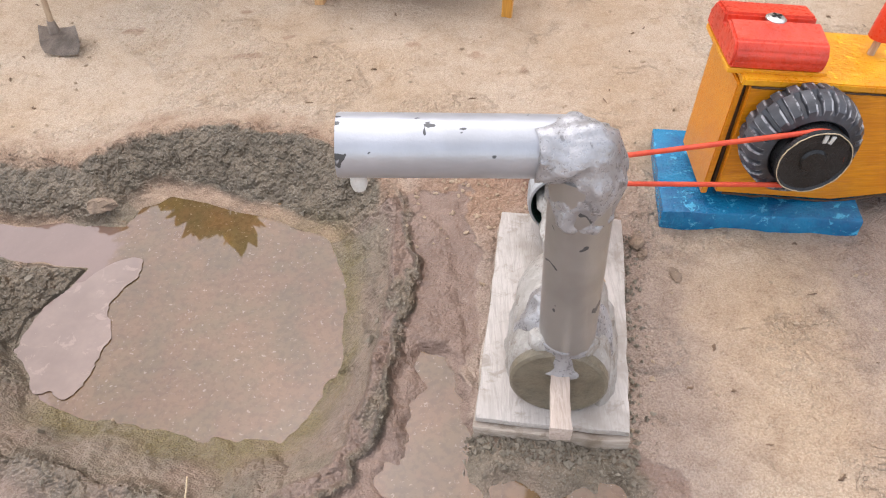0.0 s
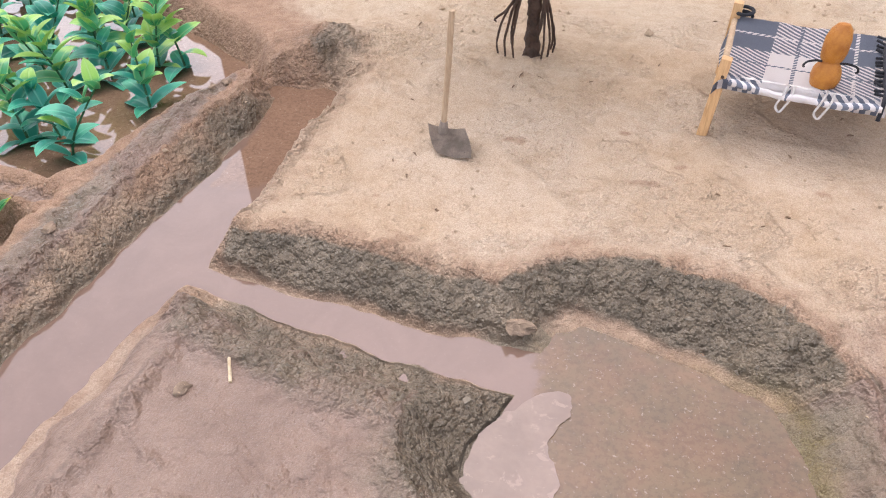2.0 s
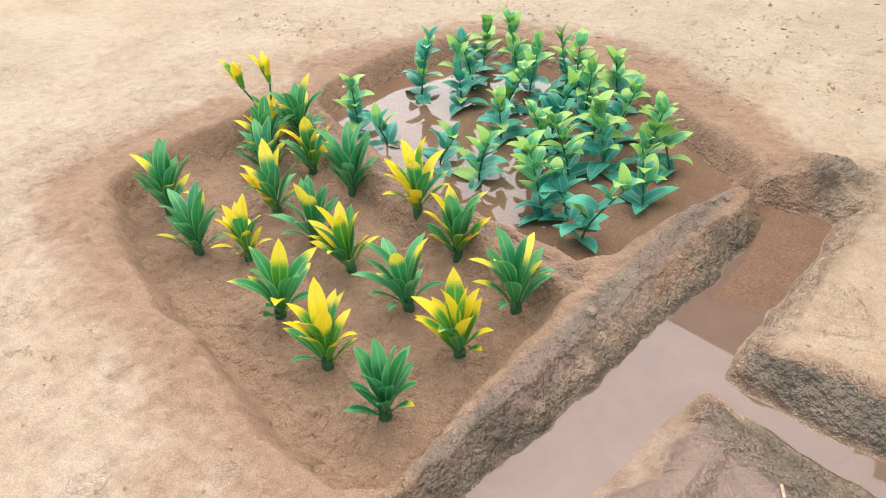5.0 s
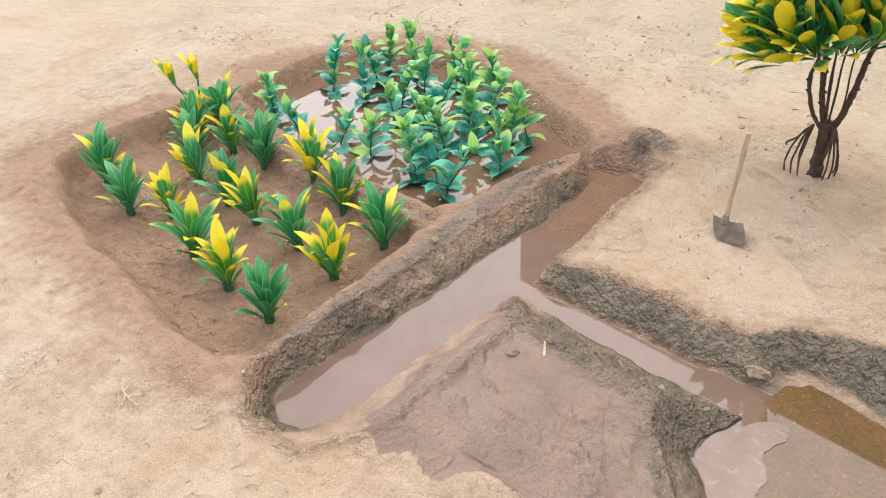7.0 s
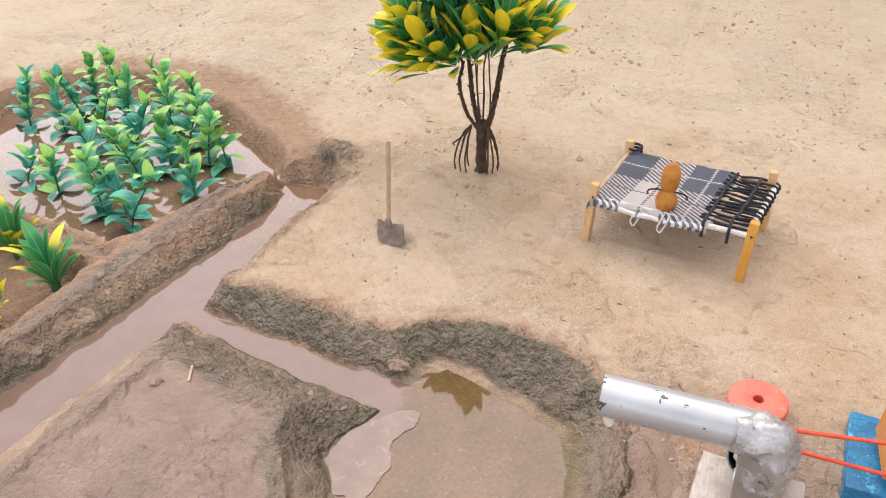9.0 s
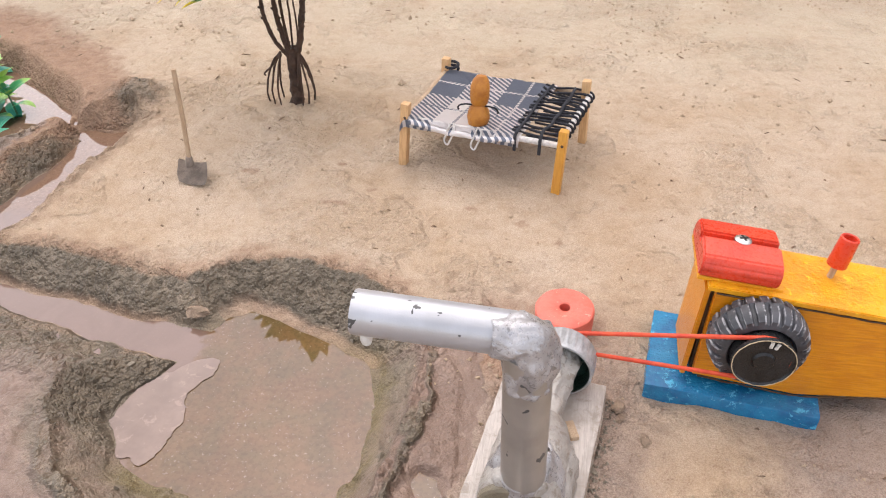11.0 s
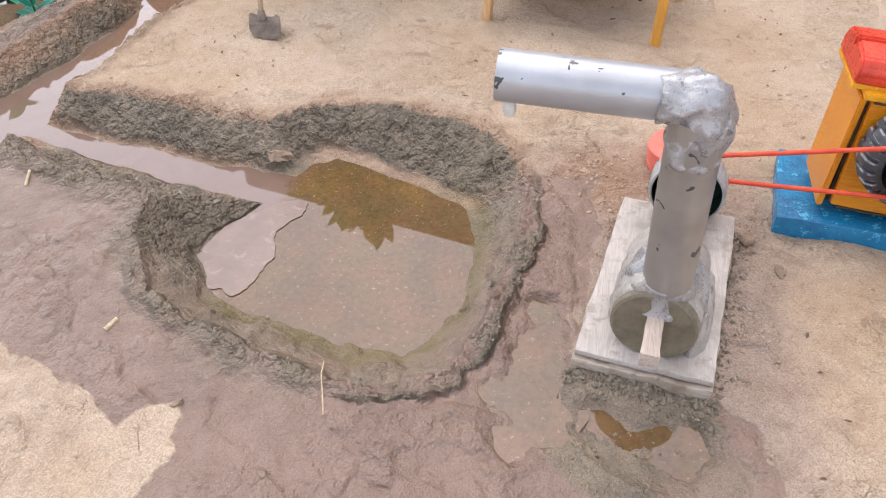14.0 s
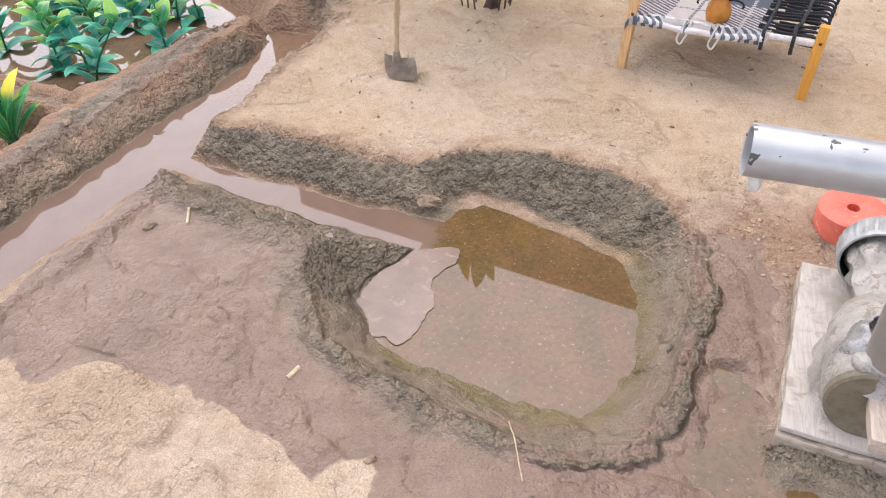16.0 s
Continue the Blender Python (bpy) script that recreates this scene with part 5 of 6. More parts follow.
def set_leaf(mesh, parent, at, yaw, tilt, length, roll=0.0):
    ob = new("leaf", mesh)
    ob.parent = parent
    ob.matrix_local = Matrix.Translation(at) @ pose(0, 0, 0, 0, 0, yaw) @ pose(0, 0, 0, 0, tilt, 0) @ pose(0, 0, 0, 0, 0, roll) @ Matrix.Scale(length, 4)
    return ob


def rosette(parent, at, keys, leaves, length, rng, lean=0.0, spread=(8, 62), lean_yaw=0.0, rise=0.016, blades=STRAP):
    """A tuft of strap leaves from one foot: upright in the middle, splayed outside."""
    tip = Matrix.Translation(at) @ pose(0, 0, 0, 0, 0, lean_yaw) @ pose(0, 0, 0, 0, lean, 0)
    for k in range(leaves):
        t = k / (leaves - 1)
        key = keys[k % len(keys)]
        ob = new("leaf", rng.choice(blades[key]))
        ob.parent = parent
        size = length * (1.0 - 0.32 * t) * rng.uniform(0.88, 1.1)
        ob.matrix_local = tip @ pose(0, 0, 0, 0, 0, k * 137.5 + rng.uniform(-18, 18)) @ Matrix.Translation((0.0024, 0, 0.001 + rise * (1 - t))) @ pose(0, 0, 0, 0, spread[0] + (spread[1] - spread[0]) * t**0.8 + rng.uniform(-6, 6), rng.uniform(-14, 14)) @ Matrix.Scale(size, 4)


FLOWERS = [  # place, leaf kinds, length, lean, lean's way
    (-0.570, 0.206, "green green green mixed green", 0.050, 4, 200), (-0.564, 0.284, "gold gold gold mixed", 0.055, 2, 0), (-0.557, 0.350, "green mixed green mixed", 0.056, 3, 330),
    (-0.639, 0.220, "gold gold mixed", 0.052, 6, 190), (-0.632, 0.307, "green mixed green", 0.055, 8, 160), (-0.639, 0.384, "green mixed gold", 0.056, 4, 200),
    (-0.713, 0.241, "mixed gold green mixed", 0.058, 12, 180), (-0.697, 0.402, "gold gold mixed", 0.056, 2, 0), (-0.709, 0.321, "gold gold mixed green", 0.055, 8, 120),
    (-0.768, 0.335, "green mixed green", 0.056, 3, 90), (-0.839, 0.353, "mixed green gold", 0.055, 6, 180), (-0.849, 0.264, "green green mixed", 0.056, 4, 200),
    (-0.930, 0.292, "green mixed green", 0.060, 4, 160), (-0.942, 0.435, "green mixed gold", 0.055, 6, 220), (-0.798, 0.419, "green", 0.060, 4, 60),
    (-0.800, 0.283, "gold mixed gold", 0.044, 5, 0), (-0.926, 0.475, "green mixed", 0.060, 10, 330), (-0.962, 0.462, "gold mixed green", 0.050, 6, 150),
    (-0.905, 0.402, "green mixed green", 0.050, 5, 40), (-0.868, 0.432, "mixed green gold", 0.050, 5, 300),
]


def build_flowers():
    rng = random.Random(11)
    for x, y, keys, length, lean, lean_yaw in FLOWERS:
        keys = keys.split()
        what = "yellow-tipped" if keys.count("gold") * 2 > len(keys) else "dark green" if "gold" not in keys and keys.count("mixed") < 2 else "green and yellow"
        plant = thing("leafy_plant", f"{what} plastic strap-leaf plant set in damp earth", "plant", (x, y, ground_z(x, y) - 0.002), (0, 0, rng.uniform(0, 360)), "strap-leaf plants in rows")
        bm = bmesh.new()
        tube(bm, [(0, 0, -0.004), (0, 0, 0.008), (0, 0, 0.018)], [0.0050, 0.0046, 0.0020], 12)
        part("stem", bm, STEM_GREEN, plant)
        rosette(plant, (0, 0, 0.002), keys, 16, length * 1.04, rng, lean, (2, 37), lean_yaw, 0.015)


def build_buds():
    """Two closed yellow buds on thin stalks."""
    rng = random.Random(3)
    x, y = -0.968, 0.468
    plant = thing("leafy_plant", "two closed yellow plastic buds on thin stalks in earth", "plant", (x, y, ground_z(x, y) - 0.002))
    for tip in ((-0.022, -0.014, 0.066), (0.004, 0.004, 0.072)):
        bm = bmesh.new()
        tube(bm, smooth_line([(0, 0, -0.004), (tip[0] * 0.2, tip[1] * 0.2, 0.030), tip], 5), 0.0011, 8)
        part("stalk", bm, STEM_GREEN, plant)
        rosette(plant, tip, ("gold",), 7, 0.040, rng, 14 if tip[0] < 0 else 3, (0, 9), 210, 0.0)


SPRIGS = [  # place, height, share of lime leaves
    (-0.563, 0.462, 0.066, 0.1), (-0.540, 0.545, 0.060, 0.6), (-0.546, 0.622, 0.056, 0.5), (-0.607, 0.475, 0.064, 0.6), (-0.703, 0.506, 0.058, 0.5), (-0.760, 0.513, 0.040, 0.0),
    (-0.838, 0.521, 0.048, 0.1), (-0.887, 0.527, 0.072, 0.6), (-0.626, 0.559, 0.072, 0.6), (-0.659, 0.540, 0.050, 0.3), (-0.736, 0.599, 0.060, 0.2), (-0.823, 0.644, 0.070, 0.2),
    (-0.890, 0.647, 0.078, 0.0), (-0.869, 0.755, 0.075, 0.5), (-0.764, 0.701, 0.075, 0.3), (-0.719, 0.737, 0.075, 0.6), (-0.625, 0.649, 0.066, 0.4), (-0.572, 0.617, 0.070, 0.7), (-0.639, 0.630, 0.066, 0.5),
    (-0.689, 0.624, 0.066, 0.2), (-0.800, 0.735, 0.085, 0.7), (-0.600, 0.585, 0.060, 0.4), (-0.845, 0.700, 0.070, 0.1), (-0.680, 0.690, 0.070, 0.5), (-0.655, 0.720, 0.072, 0.6), (-0.77, 0.655, 0.07, 0.4), (-0.585, 0.485, 0.045, 0.0), (-0.665, 0.585, 0.065, 0.5), (-0.74, 0.755, 0.07, 0.3),
]


def build_sprigs():
    rng = random.Random(23)
    for x, y, height, lime in SPRIGS:
        lime += 0.16
        what = "lime-green" if lime > 0.57 else "teal-green" if lime < 0.37 else "green and teal"
        plant = thing("leafy_sprig", f"{what} plastic sprig standing in flooded bed", "plant", (x, y, ground_z(x, y) - 0.003), (0, 0, rng.uniform(0, 360)), "sprigs in the flooded bed")
        dx, dy = rng.uniform(-0.032, 0.032), rng.uniform(-0.030, 0.030)
        bm = bmesh.new()
        spine = smooth_line([(0, 0, -0.004), (dx * 0.2, dy * 0.2, height * 0.35), (dx * 0.6, dy * 0.6, height * 0.7), (dx, dy, height)], 4)
        tube(bm, spine, list(np.linspace(0.0013, 0.0006, len(spine))), 7)
        part("stem", bm, STEM_GREEN, plant)
        nodes = max(4, int(height / 0.0098))
        for k in range(nodes):
            t = 0.14 + 0.86 * k / (nodes - 1)
            p = Vector((dx * t * t, dy * t * t, height * t))
            for s in range(3 if k == nodes - 1 or k % 2 == 0 else 2):
                if rng.random() < 0.05:
                    continue
                key = "lime" if rng.random() < 2.3 * lime * t * t + 0.4 * lime * t else "teal"
                size = rng.uniform(0.026, 0.038) * (1.10 - 0.36 * t)
                set_leaf(rng.choice(OVATE[key]), plant, p, k * 82 + s * (120 if k == nodes - 1 or k % 2 == 0 else 180) + rng.uniform(-22, 22), 70 - 46 * t + rng.uniform(-16, 16), size, rng.uniform(-15, 15))


CROWN = {key: [leaf_mesh("leaf", w, b, f, LEAF[key], 0.68) for w, b, f in ((0.26, 0.35, 0.3), (0.23, 0.75, 0.3), (0.28, 0.15, 0.4))] for key in ("gold", "mixed", "green")}


def build_tree():
    rng = random.Random(5)
    bx, by = -0.229, 0.645
    tree = thing("model_tree", "model tree, dark branching trunk, yellow-green plastic leaves", "tree", (bx, by, ground_z(bx, by)))
    bm = bmesh.new()
    line = smooth_line([(0.001, 0, -0.004), (0.001, 0.001, 0.010), (0.001, 0.002, 0.030), (0.000, 0.003, 0.056)], 5)
    tube(bm, line, list(np.interp(np.linspace(0, 1, len(line)), (0, 0.25, 0.7, 1), (0.0082, 0.0064, 0.0056, 0.0062))), 18)
    bmesh.ops.subdivide_edges(bm, edges=bm.edges[:], cuts=2, use_grid_fill=True)
    roughen(bm.verts, 0.006, 0.0022, 2.0), roughen(bm.verts, 0.002, 0.0007, 5.0)
    part("trunk", bm, BARK, tree)
    limbs = (  # thickness, line
        (0.0042, ((0.009, 0.002, 0.046), (0.021, 0.001, 0.061), (0.030, -0.002, 0.082), (0.036, 0, 0.100), (0.041, 0.004, 0.122), (0.048, 0.002, 0.146))),
        (0.0038, ((0.006, 0.003, 0.046), (0.003, 0.002, 0.064), (0.000, 0.004, 0.084), (0.001, 0.004, 0.100), (0.000, 0.004, 0.120), (-0.008, 0.004, 0.158))),
        (0.0027, ((0.003, 0.001, 0.048), (-0.007, -0.002, 0.064), (-0.012, -0.002, 0.085), (-0.012, 0, 0.102), (-0.008, 0.001, 0.122), (-0.034, -0.006, 0.142))),
        (0.0013, ((0.007, 0.0, 0.054), (0.009, -0.003, 0.080), (0.011, -0.003, 0.116), (0.012, -0.018, 0.146))),
        (0.0014, ((0.009, 0.005, 0.054), (0.014, 0.008, 0.085), (0.0175, 0.010, 0.118), (0.022, 0.034, 0.150))),
        (0.0013, ((0.020, -0.002, 0.058), (0.026, -0.005, 0.084), (0.029, -0.006, 0.112), (0.032, -0.020, 0.146))),
        (0.0012, ((0.005, 0.008, 0.054), (-0.004, 0.014, 0.090), (-0.006, 0.018, 0.122), (-0.024, 0.036, 0.152))),
        (0.0011, ((0.006, 0.004, 0.050), (0.006, 0.009, 0.090), (0.008, 0.010, 0.130), (0.004, 0.006, 0.172))),
    )
    for k, (thick, line) in enumerate(limbs):
        bm = bmesh.new()
        thick *= 0.8
        line = smooth_line([(0.0012 + 0.86 * a - 0.13 * min(e, 0.11), 0.85 * d, e) for a, d, e in line], 5)
        tube(bm, line, [thick * (1.0 - 0.35 * i / len(line)) * (1 + 0.22 * max(0, noise.noise((i * 0.8, k * 3.1, 0)))) for i in range(len(line))], 12)
        bmesh.ops.subdivide_edges(bm, edges=bm.edges[:], cuts=1, use_grid_fill=True)
        roughen(bm.verts, 0.004, thick * 0.35, 3.0 + k)
        branch = part("branch", bm, BARK, tree)
        for i in range(4, len(line) - 4, 3) if thick > 0.002 else ():
            q = rng.uniform(0, 6.28)
            way = Vector((math.cos(q), math.sin(q), 0.5)).normalized()
            bm = bmesh.new()
            tube(bm, [line[i] + way * thick * 0.5, line[i] + way * (thick + 0.0012), line[i] + way * (thick + 0.0020)], [0.0014, 0.0012, 0.0006], 8)
            part("twig_stub", bm, BARK, branch)
    arches = (((-0.010, 0.0, 0.052), ((-0.024, 0.004, 0.024), (-0.021, -0.004, -0.002), (-0.015, -0.008, -0.002), (-0.009, -0.010, -0.002), (-0.012, 0.010, -0.002))),
              ((0.009, -0.001, 0.054), ((0.010, -0.008, 0.020), (0.013, -0.009, -0.002), (0.017, -0.004, -0.002), (0.020, 0.004, -0.002), (0.018, 0.012, -0.002))))
    for (sx, sy, sz), ends in arches:
        for ex, ey, ez in ends:
            ex, ey = ex * 1.15 - 0.004, ey * 0.9
            side = 1 if sx > 0 else -1
            bm = bmesh.new()
            line = smooth_line([(sx, sy, sz), (sx + 0.6 * (ex - sx), sy + 0.6 * (ey - sy), 0.034 + 0.004 * rng.random()), (ex + 0.0004 * side, ey * 0.95, 0.55 * ez + 0.014), (ex - 0.001 * side, ey, ez)], 4)
            tube(bm, line, list(np.linspace(0.0013, 0.0008, len(line))), 8)
            roughen(bm.verts, 0.005, 0.0006, ex * 90)
            part("prop_root", bm, BARK, tree)
    tips = [(-0.052, -0.012, 0.140), (-0.026, -0.036, 0.136), (0.014, -0.026, 0.136), (0.058, 0.0, 0.142), (0.030, 0.038, 0.156), (-0.026, 0.038, 0.158), (0.003, 0.0, 0.190), (-0.040, 0.016, 0.170), (0.042, 0.012, 0.172), (0.013, -0.036, 0.200), (-0.044, -0.030, 0.156), (0.042, -0.026, 0.150), (-0.018, -0.030, 0.184), (-0.008, 0.026, 0.178), (-0.004, -0.03, 0.132), (0.026, -0.008, 0.134)]
    tips = [(0.90 * a - 0.011, 0.92 * d, e - 0.007) for a, d, e in tips]
    low = [(-0.060, -0.016, 0.116), (-0.042, -0.024, 0.115), (-0.050, 0.012, 0.120), (0.046, -0.004, 0.134), (0.002, 0.002, 0.162), (-0.016, -0.020, 0.156), (0.012, 0.012, 0.148), (0.022, -0.012, 0.152), (-0.022, -0.006, 0.216), (-0.044, 0.0, 0.205)]
    for k, tip in enumerate(tips + low):
        lean = 40 if tip[2] < 0.127 else min(4 + math.hypot(tip[0], tip[1]) * 460, 28)
        rosette(tree, tip, ("gold", "mixed", "green", "gold", "green") if k % 3 else ("green", "mixed", "gold", "green"), 18, 0.063, rng, lean, (4, 54), math.degrees(math.atan2(tip[1], tip[0])), 0.008, CROWN)


build_flowers()
build_buds()
build_sprigs()
build_tree()


# ---- small litter ----
def build_film():
    """Silt skin that floats against the west bank of the pool."""
    bm = bmesh.new()
    edge = smooth_line([(-0.207, 0.232, 0), (-0.206, 0.258, 0), (-0.196, 0.276, 0), (-0.177, 0.295, 0), (-0.164, 0.299, 0), (-0.160, 0.286, 0), (-0.169, 0.269, 0), (-0.164, 0.243, 0), (-0.167, 0.214, 0), (-0.182, 0.211, 0), (-0.198, 0.220, 0), (-0.207, 0.232, 0)], 12)[:-1]
    edge = edge[::-1]
    ring = [bm.verts.new((p.x + 0.0030 * noise.noise((p.x * 130, p.y * 130, 2)) + 0.0012 * noise.noise((p.x * 420, p.y * 420, 3)), p.y + 0.0030 * noise.noise((p.x * 130, p.y * 130, 7)), WATER_Z + 0.0004)) for p in edge]
    face = bm.faces.new(ring)
    if face.normal.z < 0:
        face.normal_flip()
    rise = bmesh.ops.extrude_face_region(bm, geom=[face])
    for v in [g for g in rise["geom"] if isinstance(g, bmesh.types.BMVert)]:
        v.co.z += 0.0002
    bmesh.ops.recalc_face_normals(bm, faces=bm.faces[:])
    tagged(part("silt_film", bm, FILM, None), "pale skin of floating silt on the muddy pool", "silt film")


def twig(points, radius, material, name, label, category):
    bm = bmesh.new()
    line = [(x, y, ground_z(x, y) + radius * 0.6 + dz) for x, y, dz in points]
    tube(bm, smooth_line(line, 5), radius, 7)
    return tagged(part(name, bm, material), label, category)


def build_litter():
    twig([(-0.332, 0.266, 0), (-0.325, 0.252, 0)], 0.0009, STRAW, "straw", "short pale straw lying on wet mud", "straw")
    twig([(-0.205, 0.150, 0), (-0.202, 0.157, 0)], 0.0013, STRAW, "straw", "stubby pale straw bit on wet mud", "straw")
    twig([(-0.098, 0.160, 0.001), (-0.095, 0.152, 0.001), (-0.092, 0.144, 0), (-0.088, 0.134, 0), (-0.084, 0.124, 0)], 0.00035, STRAW, "straw", "thin pale dry stem on the pool bank", "stem")
    for x, y, size in ((0.0985, 0.280, 0.0035), (0.1135, 0.2595, 0.0026), (-0.193, 0.3335, 0.0052), (-0.489, 0.345, 0.0035), (-0.466, 0.548, 0.0040), (-0.474, 0.540, 0.0030), (-0.346, 0.243, 0.0032), (-0.150, 0.118, 0.0020), (0.10, 0.272, 0.0024)):
        bm = bmesh.new()
        made = bmesh.ops.create_icosphere(bm, subdivisions=3, radius=size)["verts"]
        roughen(made, size * 0.9, size * 0.55, x * 40 + y), roughen(made, size * 0.35, size * 0.2, x * 70)
        bmesh.ops.transform(bm, matrix=pose(x, y, ground_z(x, y) + size * 0.12, 0, 0, 900 * x) @ Matrix.Diagonal((1.5, 1, 0.7, 1)), verts=made)
        tagged(part("earth_clod", bm, CLOD), "small brown clod of earth lying on the ground", "clod", "loose earth clods")
    bush = thing("dry_twig", "small branched pale dry twig lying on sand", "twig", (-0.553, 0.058, ground_z(-0.553, 0.058) + 0.001))
    for line in (((-0.014, 0.006, 0.001), (-0.004, 0.001, 0.002), (0.006, -0.001, 0.001), (0.016, -0.002, 0.001)), ((-0.004, 0.001, 0.002), (-0.006, 0.010, 0.003)), ((0.004, 0, 0.002), (0.011, 0.006, 0.003)), ((0.0, 0, 0.002), (0.006, -0.008, 0.001)), ((-0.006, 0.002, 0.002), (-0.011, -0.004, 0.001))):
        bm = bmesh.new()
        tube(bm, line, 0.0006, 6)
        part("twiglet", bm, STRAW, bush)
    rng = random.Random(77)
    bm = bmesh.new()
    spots = [(rng.uniform(-1.3, 0.5), rng.uniform(0.55, 1.6)) if k < 420 else (rng.uniform(-0.9, 0.4), rng.uniform(-0.05, 0.6)) for k in range(1150)]
    for k in range(46):
        cx, cy = rng.uniform(-1.25, 0.45), rng.uniform(0.66, 1.5)
        spots += [(rng.gauss(cx, 0.045), rng.gauss(cy, 0.03)) for _ in range(26)]
    z, wet, damp, silt, pale, rough = terrain(np.array([p[0] for p in spots]), np.array([p[1] for p in spots]))
    ball = [Vector(v) for v in ((1, 0, 0), (-1, 0, 0), (0, 1, 0), (0, -1, 0), (0, 0, 1), (0, 0, -1))]
    for k, (x, y) in enumerate(spots):
        if z[k] < -0.012 or wet[k] + silt[k] > 0.6:
            continue
        size = rng.uniform(0.0006, 0.0015) * (2.0 if rng.random() < 0.05 else 1) * (1.5 if y > 0.66 else 1)
        turn = pose(x, y, float(z[k]) + size * 0.2, rng.uniform(0, 90), rng.uniform(0, 90), rng.uniform(0, 360))
        v = [bm.verts.new(turn @ (p * size * rng.uniform(0.6, 1.5))) for p in ball]
        for a in (0, 1):
            for d in (2, 3):
                for e in (4, 5):
                    bm.faces.new((v[a], v[d], v[e]) if (a + d + e) % 2 == 0 else (v[a], v[e], v[d]))
    for k in range(70):
        x, y = rng.gauss(0.022, 0.022), rng.gauss(0.322, 0.026)
        size = rng.uniform(0.0005, 0.0013)
        made = bmesh.ops.create_icosphere(bm, subdivisions=1, radius=size)["verts"]
        roughen(made, size, size * 0.5, k)
        bmesh.ops.transform(bm, matrix=pose(x, y, ground_z(x, y) + size * 0.3, 0, 0, rng.uniform(0, 360)) @ Matrix.Diagonal((1.4, 1, 0.7, 1)), verts=made)
    for k in range(90):
        q, far = rng.uniform(0, 6.28), 0.075 * math.sqrt(rng.random())
        x, y = -0.125 + far * math.cos(q), 0.262 + far * math.sin(q)
        size = rng.uniform(0.0005, 0.0013)
        made = bmesh.ops.create_icosphere(bm, subdivisions=1, radius=size)["verts"]
        bmesh.ops.transform(bm, matrix=pose(x, y, ground_z(x, y) + size * 0.4, 0, 0, rng.uniform(0, 360)) @ Matrix.Diagonal((1.5, 1, 0.6, 1)), verts=made)
    tagged(part("earth_crumbs", bm, DRY_CRUMB, None, "", False), "scattered crumbs and clods of dry brown earth", "earth crumbs", kind="stuff")


def build_dry_bits():
    """Slivers of twig and dead leaf that lie about on the open sand."""
    rng = random.Random(91)
    bm = bmesh.new()
    spots = [(rng.uniform(-1.2, 0.45), rng.uniform(0.60, 1.5)) for _ in range(150)] + [(rng.uniform(-0.33, 0.3), rng.uniform(0.40, 0.62)) for _ in range(40)] + [(rng.uniform(0.10, 0.34), rng.uniform(0.06, 0.28)) for _ in range(45)]
    z, wet, damp, silt, pale, rough = terrain(np.array([p[0] for p in spots]), np.array([p[1] for p in spots]))
    for k, (x, y) in enumerate(spots):
        if z[k] < -0.010 or wet[k] + silt[k] > 0.5:
            continue
        long, wide = rng.uniform(0.0012, 0.0050) * (1.3 if y > 0.6 else 0.6), rng.uniform(0.0003, 0.0009)
        m = pose(x, y, float(z[k]) + wide * 0.5, rng.uniform(-10, 10), rng.uniform(-8, 8), rng.uniform(0, 360))
        tube(bm, [m @ Vector(p) for p in ((-long, 0, 0), (-long * 0.3, wide * rng.uniform(-1, 1), wide * 0.4), (long * 0.4, wide * rng.uniform(-1, 1), wide * 0.3), (long, 0, 0))], [wide * 0.4, wide, wide * 0.8, wide * 0.3], 5)
    tagged(part("dry_bits", bm, DRY_TWIG, None, "", False), "scattered brown slivers of twig and dead leaf", "plant litter", kind="stuff")


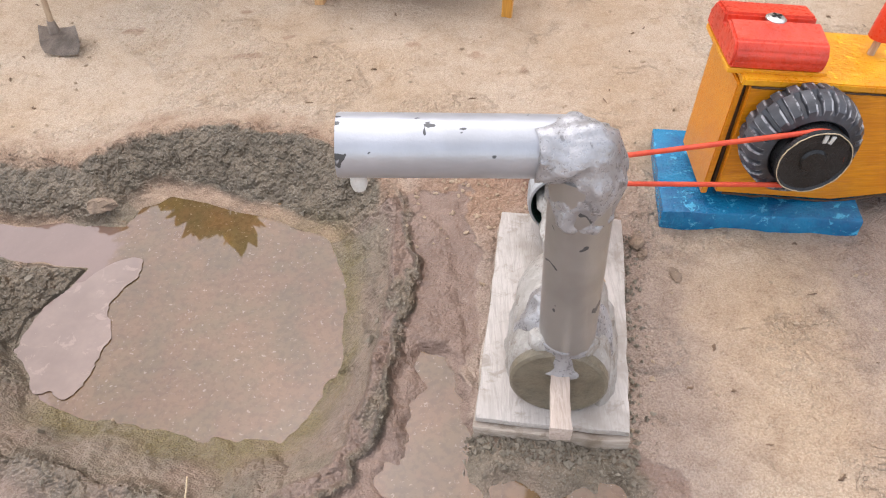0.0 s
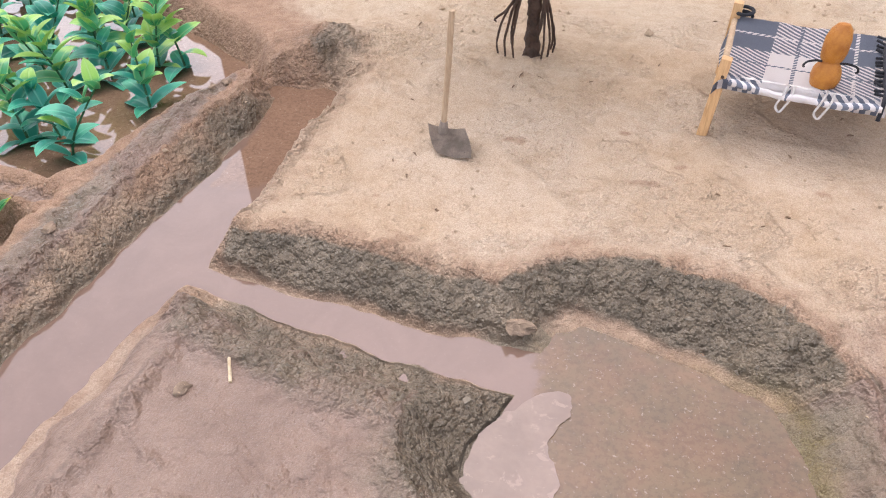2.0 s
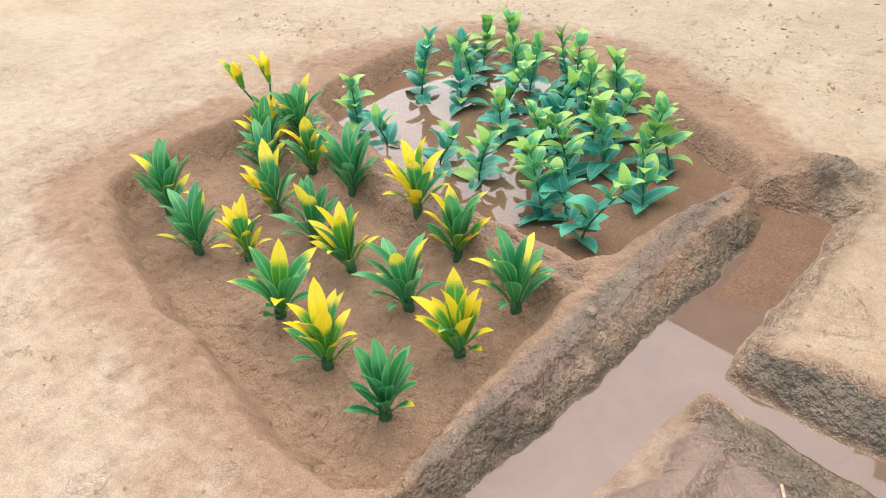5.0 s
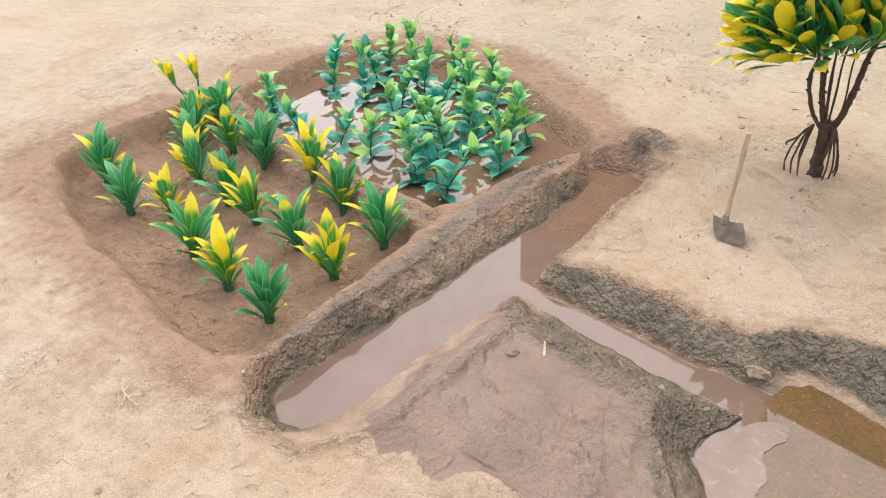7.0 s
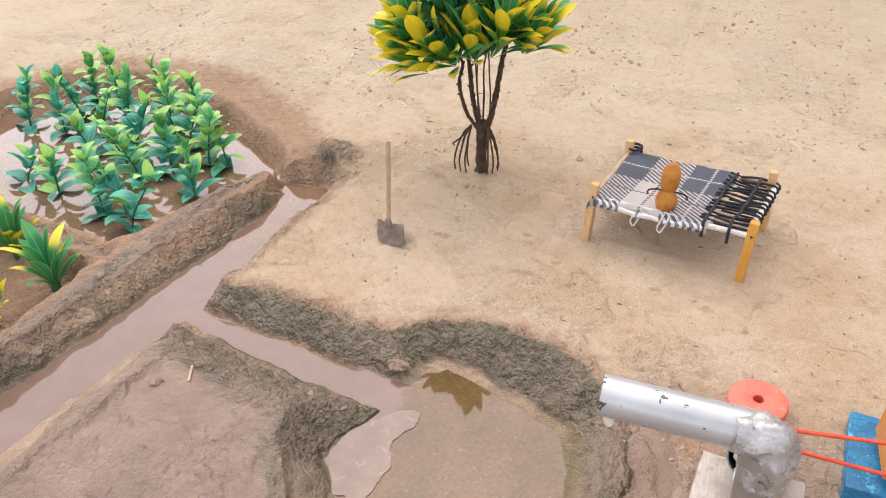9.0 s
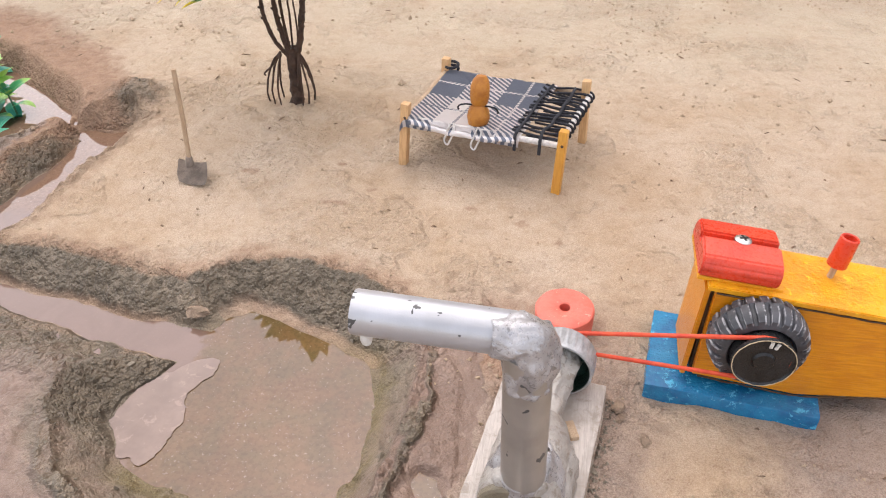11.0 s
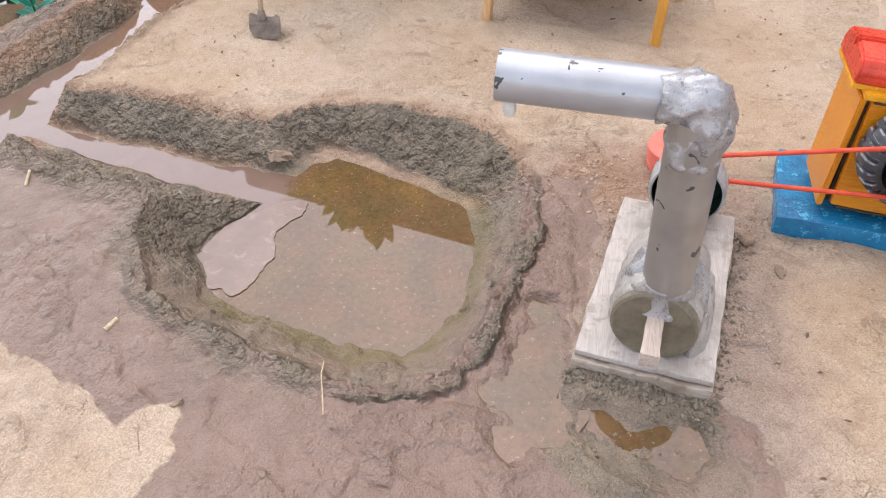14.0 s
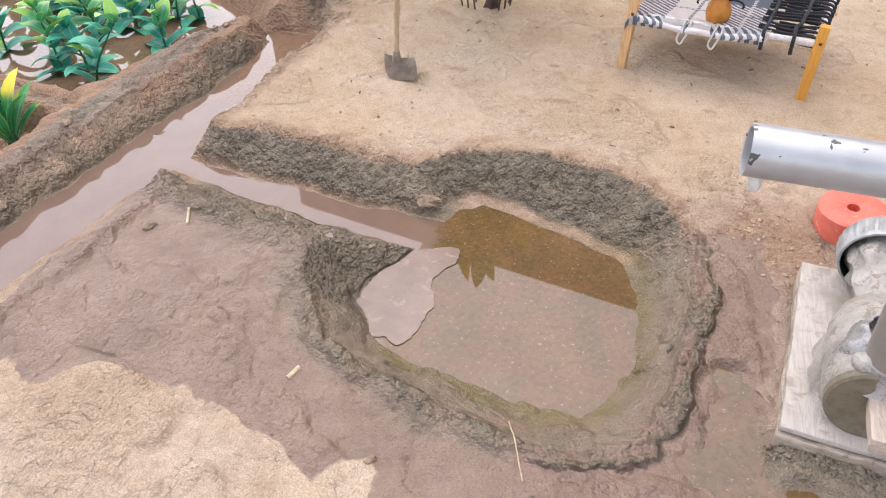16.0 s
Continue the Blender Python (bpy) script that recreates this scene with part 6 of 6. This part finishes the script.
def build_mud_crumbs():
    """Small wet lumps that have crumbled over the dug banks."""
    rnd = np.random.RandomState(41)
    x, y = rnd.uniform(-0.53, 0.06, 32000), rnd.uniform(0.09, 0.66, 32000)
    z, wet, damp, silt, pale, rough = terrain(x, y)
    keep = (wet > 0.45 + 0.35 * rnd.rand(len(x))) & (z > WATER_Z + 0.0025) & (rnd.rand(len(x)) < 0.45)
    keep &= (rnd.rand(len(x)) < 0.35) | (y > 0.30) | (x < -0.22)  # the slopes on the near sides are trodden smoother
    # kicked up against the pump's boards
    along, off = rnd.uniform(-0.034, 0.034, 620), np.abs(rnd.normal(0, 0.005, 620))
    edge = np.arange(620) < 500
    turn = radians(-7.4)
    u, v = np.where(edge, along, 0.0305 + off * 0.8), np.where(edge, -0.0605 - off, along * 1.7)
    px, py = 0.0543 + u * math.cos(turn) - v * math.sin(turn), 0.2303 + u * math.sin(turn) + v * math.cos(turn)
    pz = terrain(px, py)[0]
    x, y, z = np.concatenate([x[keep], px]), np.concatenate([y[keep], py]), np.concatenate([z[keep], pz])
    n = len(x)
    size = rnd.uniform(0.0005, 0.0012, n) * np.where(rnd.rand(n) < 0.06, 1.8, 1.0)
    ball = np.array([(1, 0, 0), (-1, 0, 0), (0, 1, 0), (0, -1, 0), (0, 0, 1), (0, 0, -1)], float)
    v = ball[None] * (size[:, None, None] * rnd.uniform(0.6, 1.5, (n, 6, 1))) + rnd.normal(0, 0.25, (n, 6, 3)) * size[:, None, None]
    v = v + np.stack([x, y, z + size * 0.25], -1)[:, None]
    tri = np.array([(0, 2, 4), (2, 1, 4), (1, 3, 4), (3, 0, 4), (2, 0, 5), (1, 2, 5), (3, 1, 5), (0, 3, 5)])
    f = (tri[None] + (np.arange(n) * 6)[:, None, None]).reshape(-1, 3)
    me = bpy.data.meshes.new("mud_crumbs")
    me.from_pydata(v.reshape(-1, 3).tolist(), [], f.tolist())
    me.materials.append(WET_MUD)
    tagged(new("mud_crumbs", me), "wet grey-brown mud crumbs over the dug banks", "mud crumbs", kind="stuff")


build_film()
build_litter()
build_dry_bits()
build_mud_crumbs()


# ---- the yard wall that the still water mirrors, out of sight behind the cot ----
def build_wall():
    bm = bmesh.new()
    box(bm, (-3.0, 3.1, -0.1), (7.0, 3.35, 2.60), 0.02, pose(0, 0, 0, 0, 0, -12))
    tagged(part("wall_north", bm, CLOD), "plain brown mud-plastered yard wall", "wall", kind="structure")


build_wall()
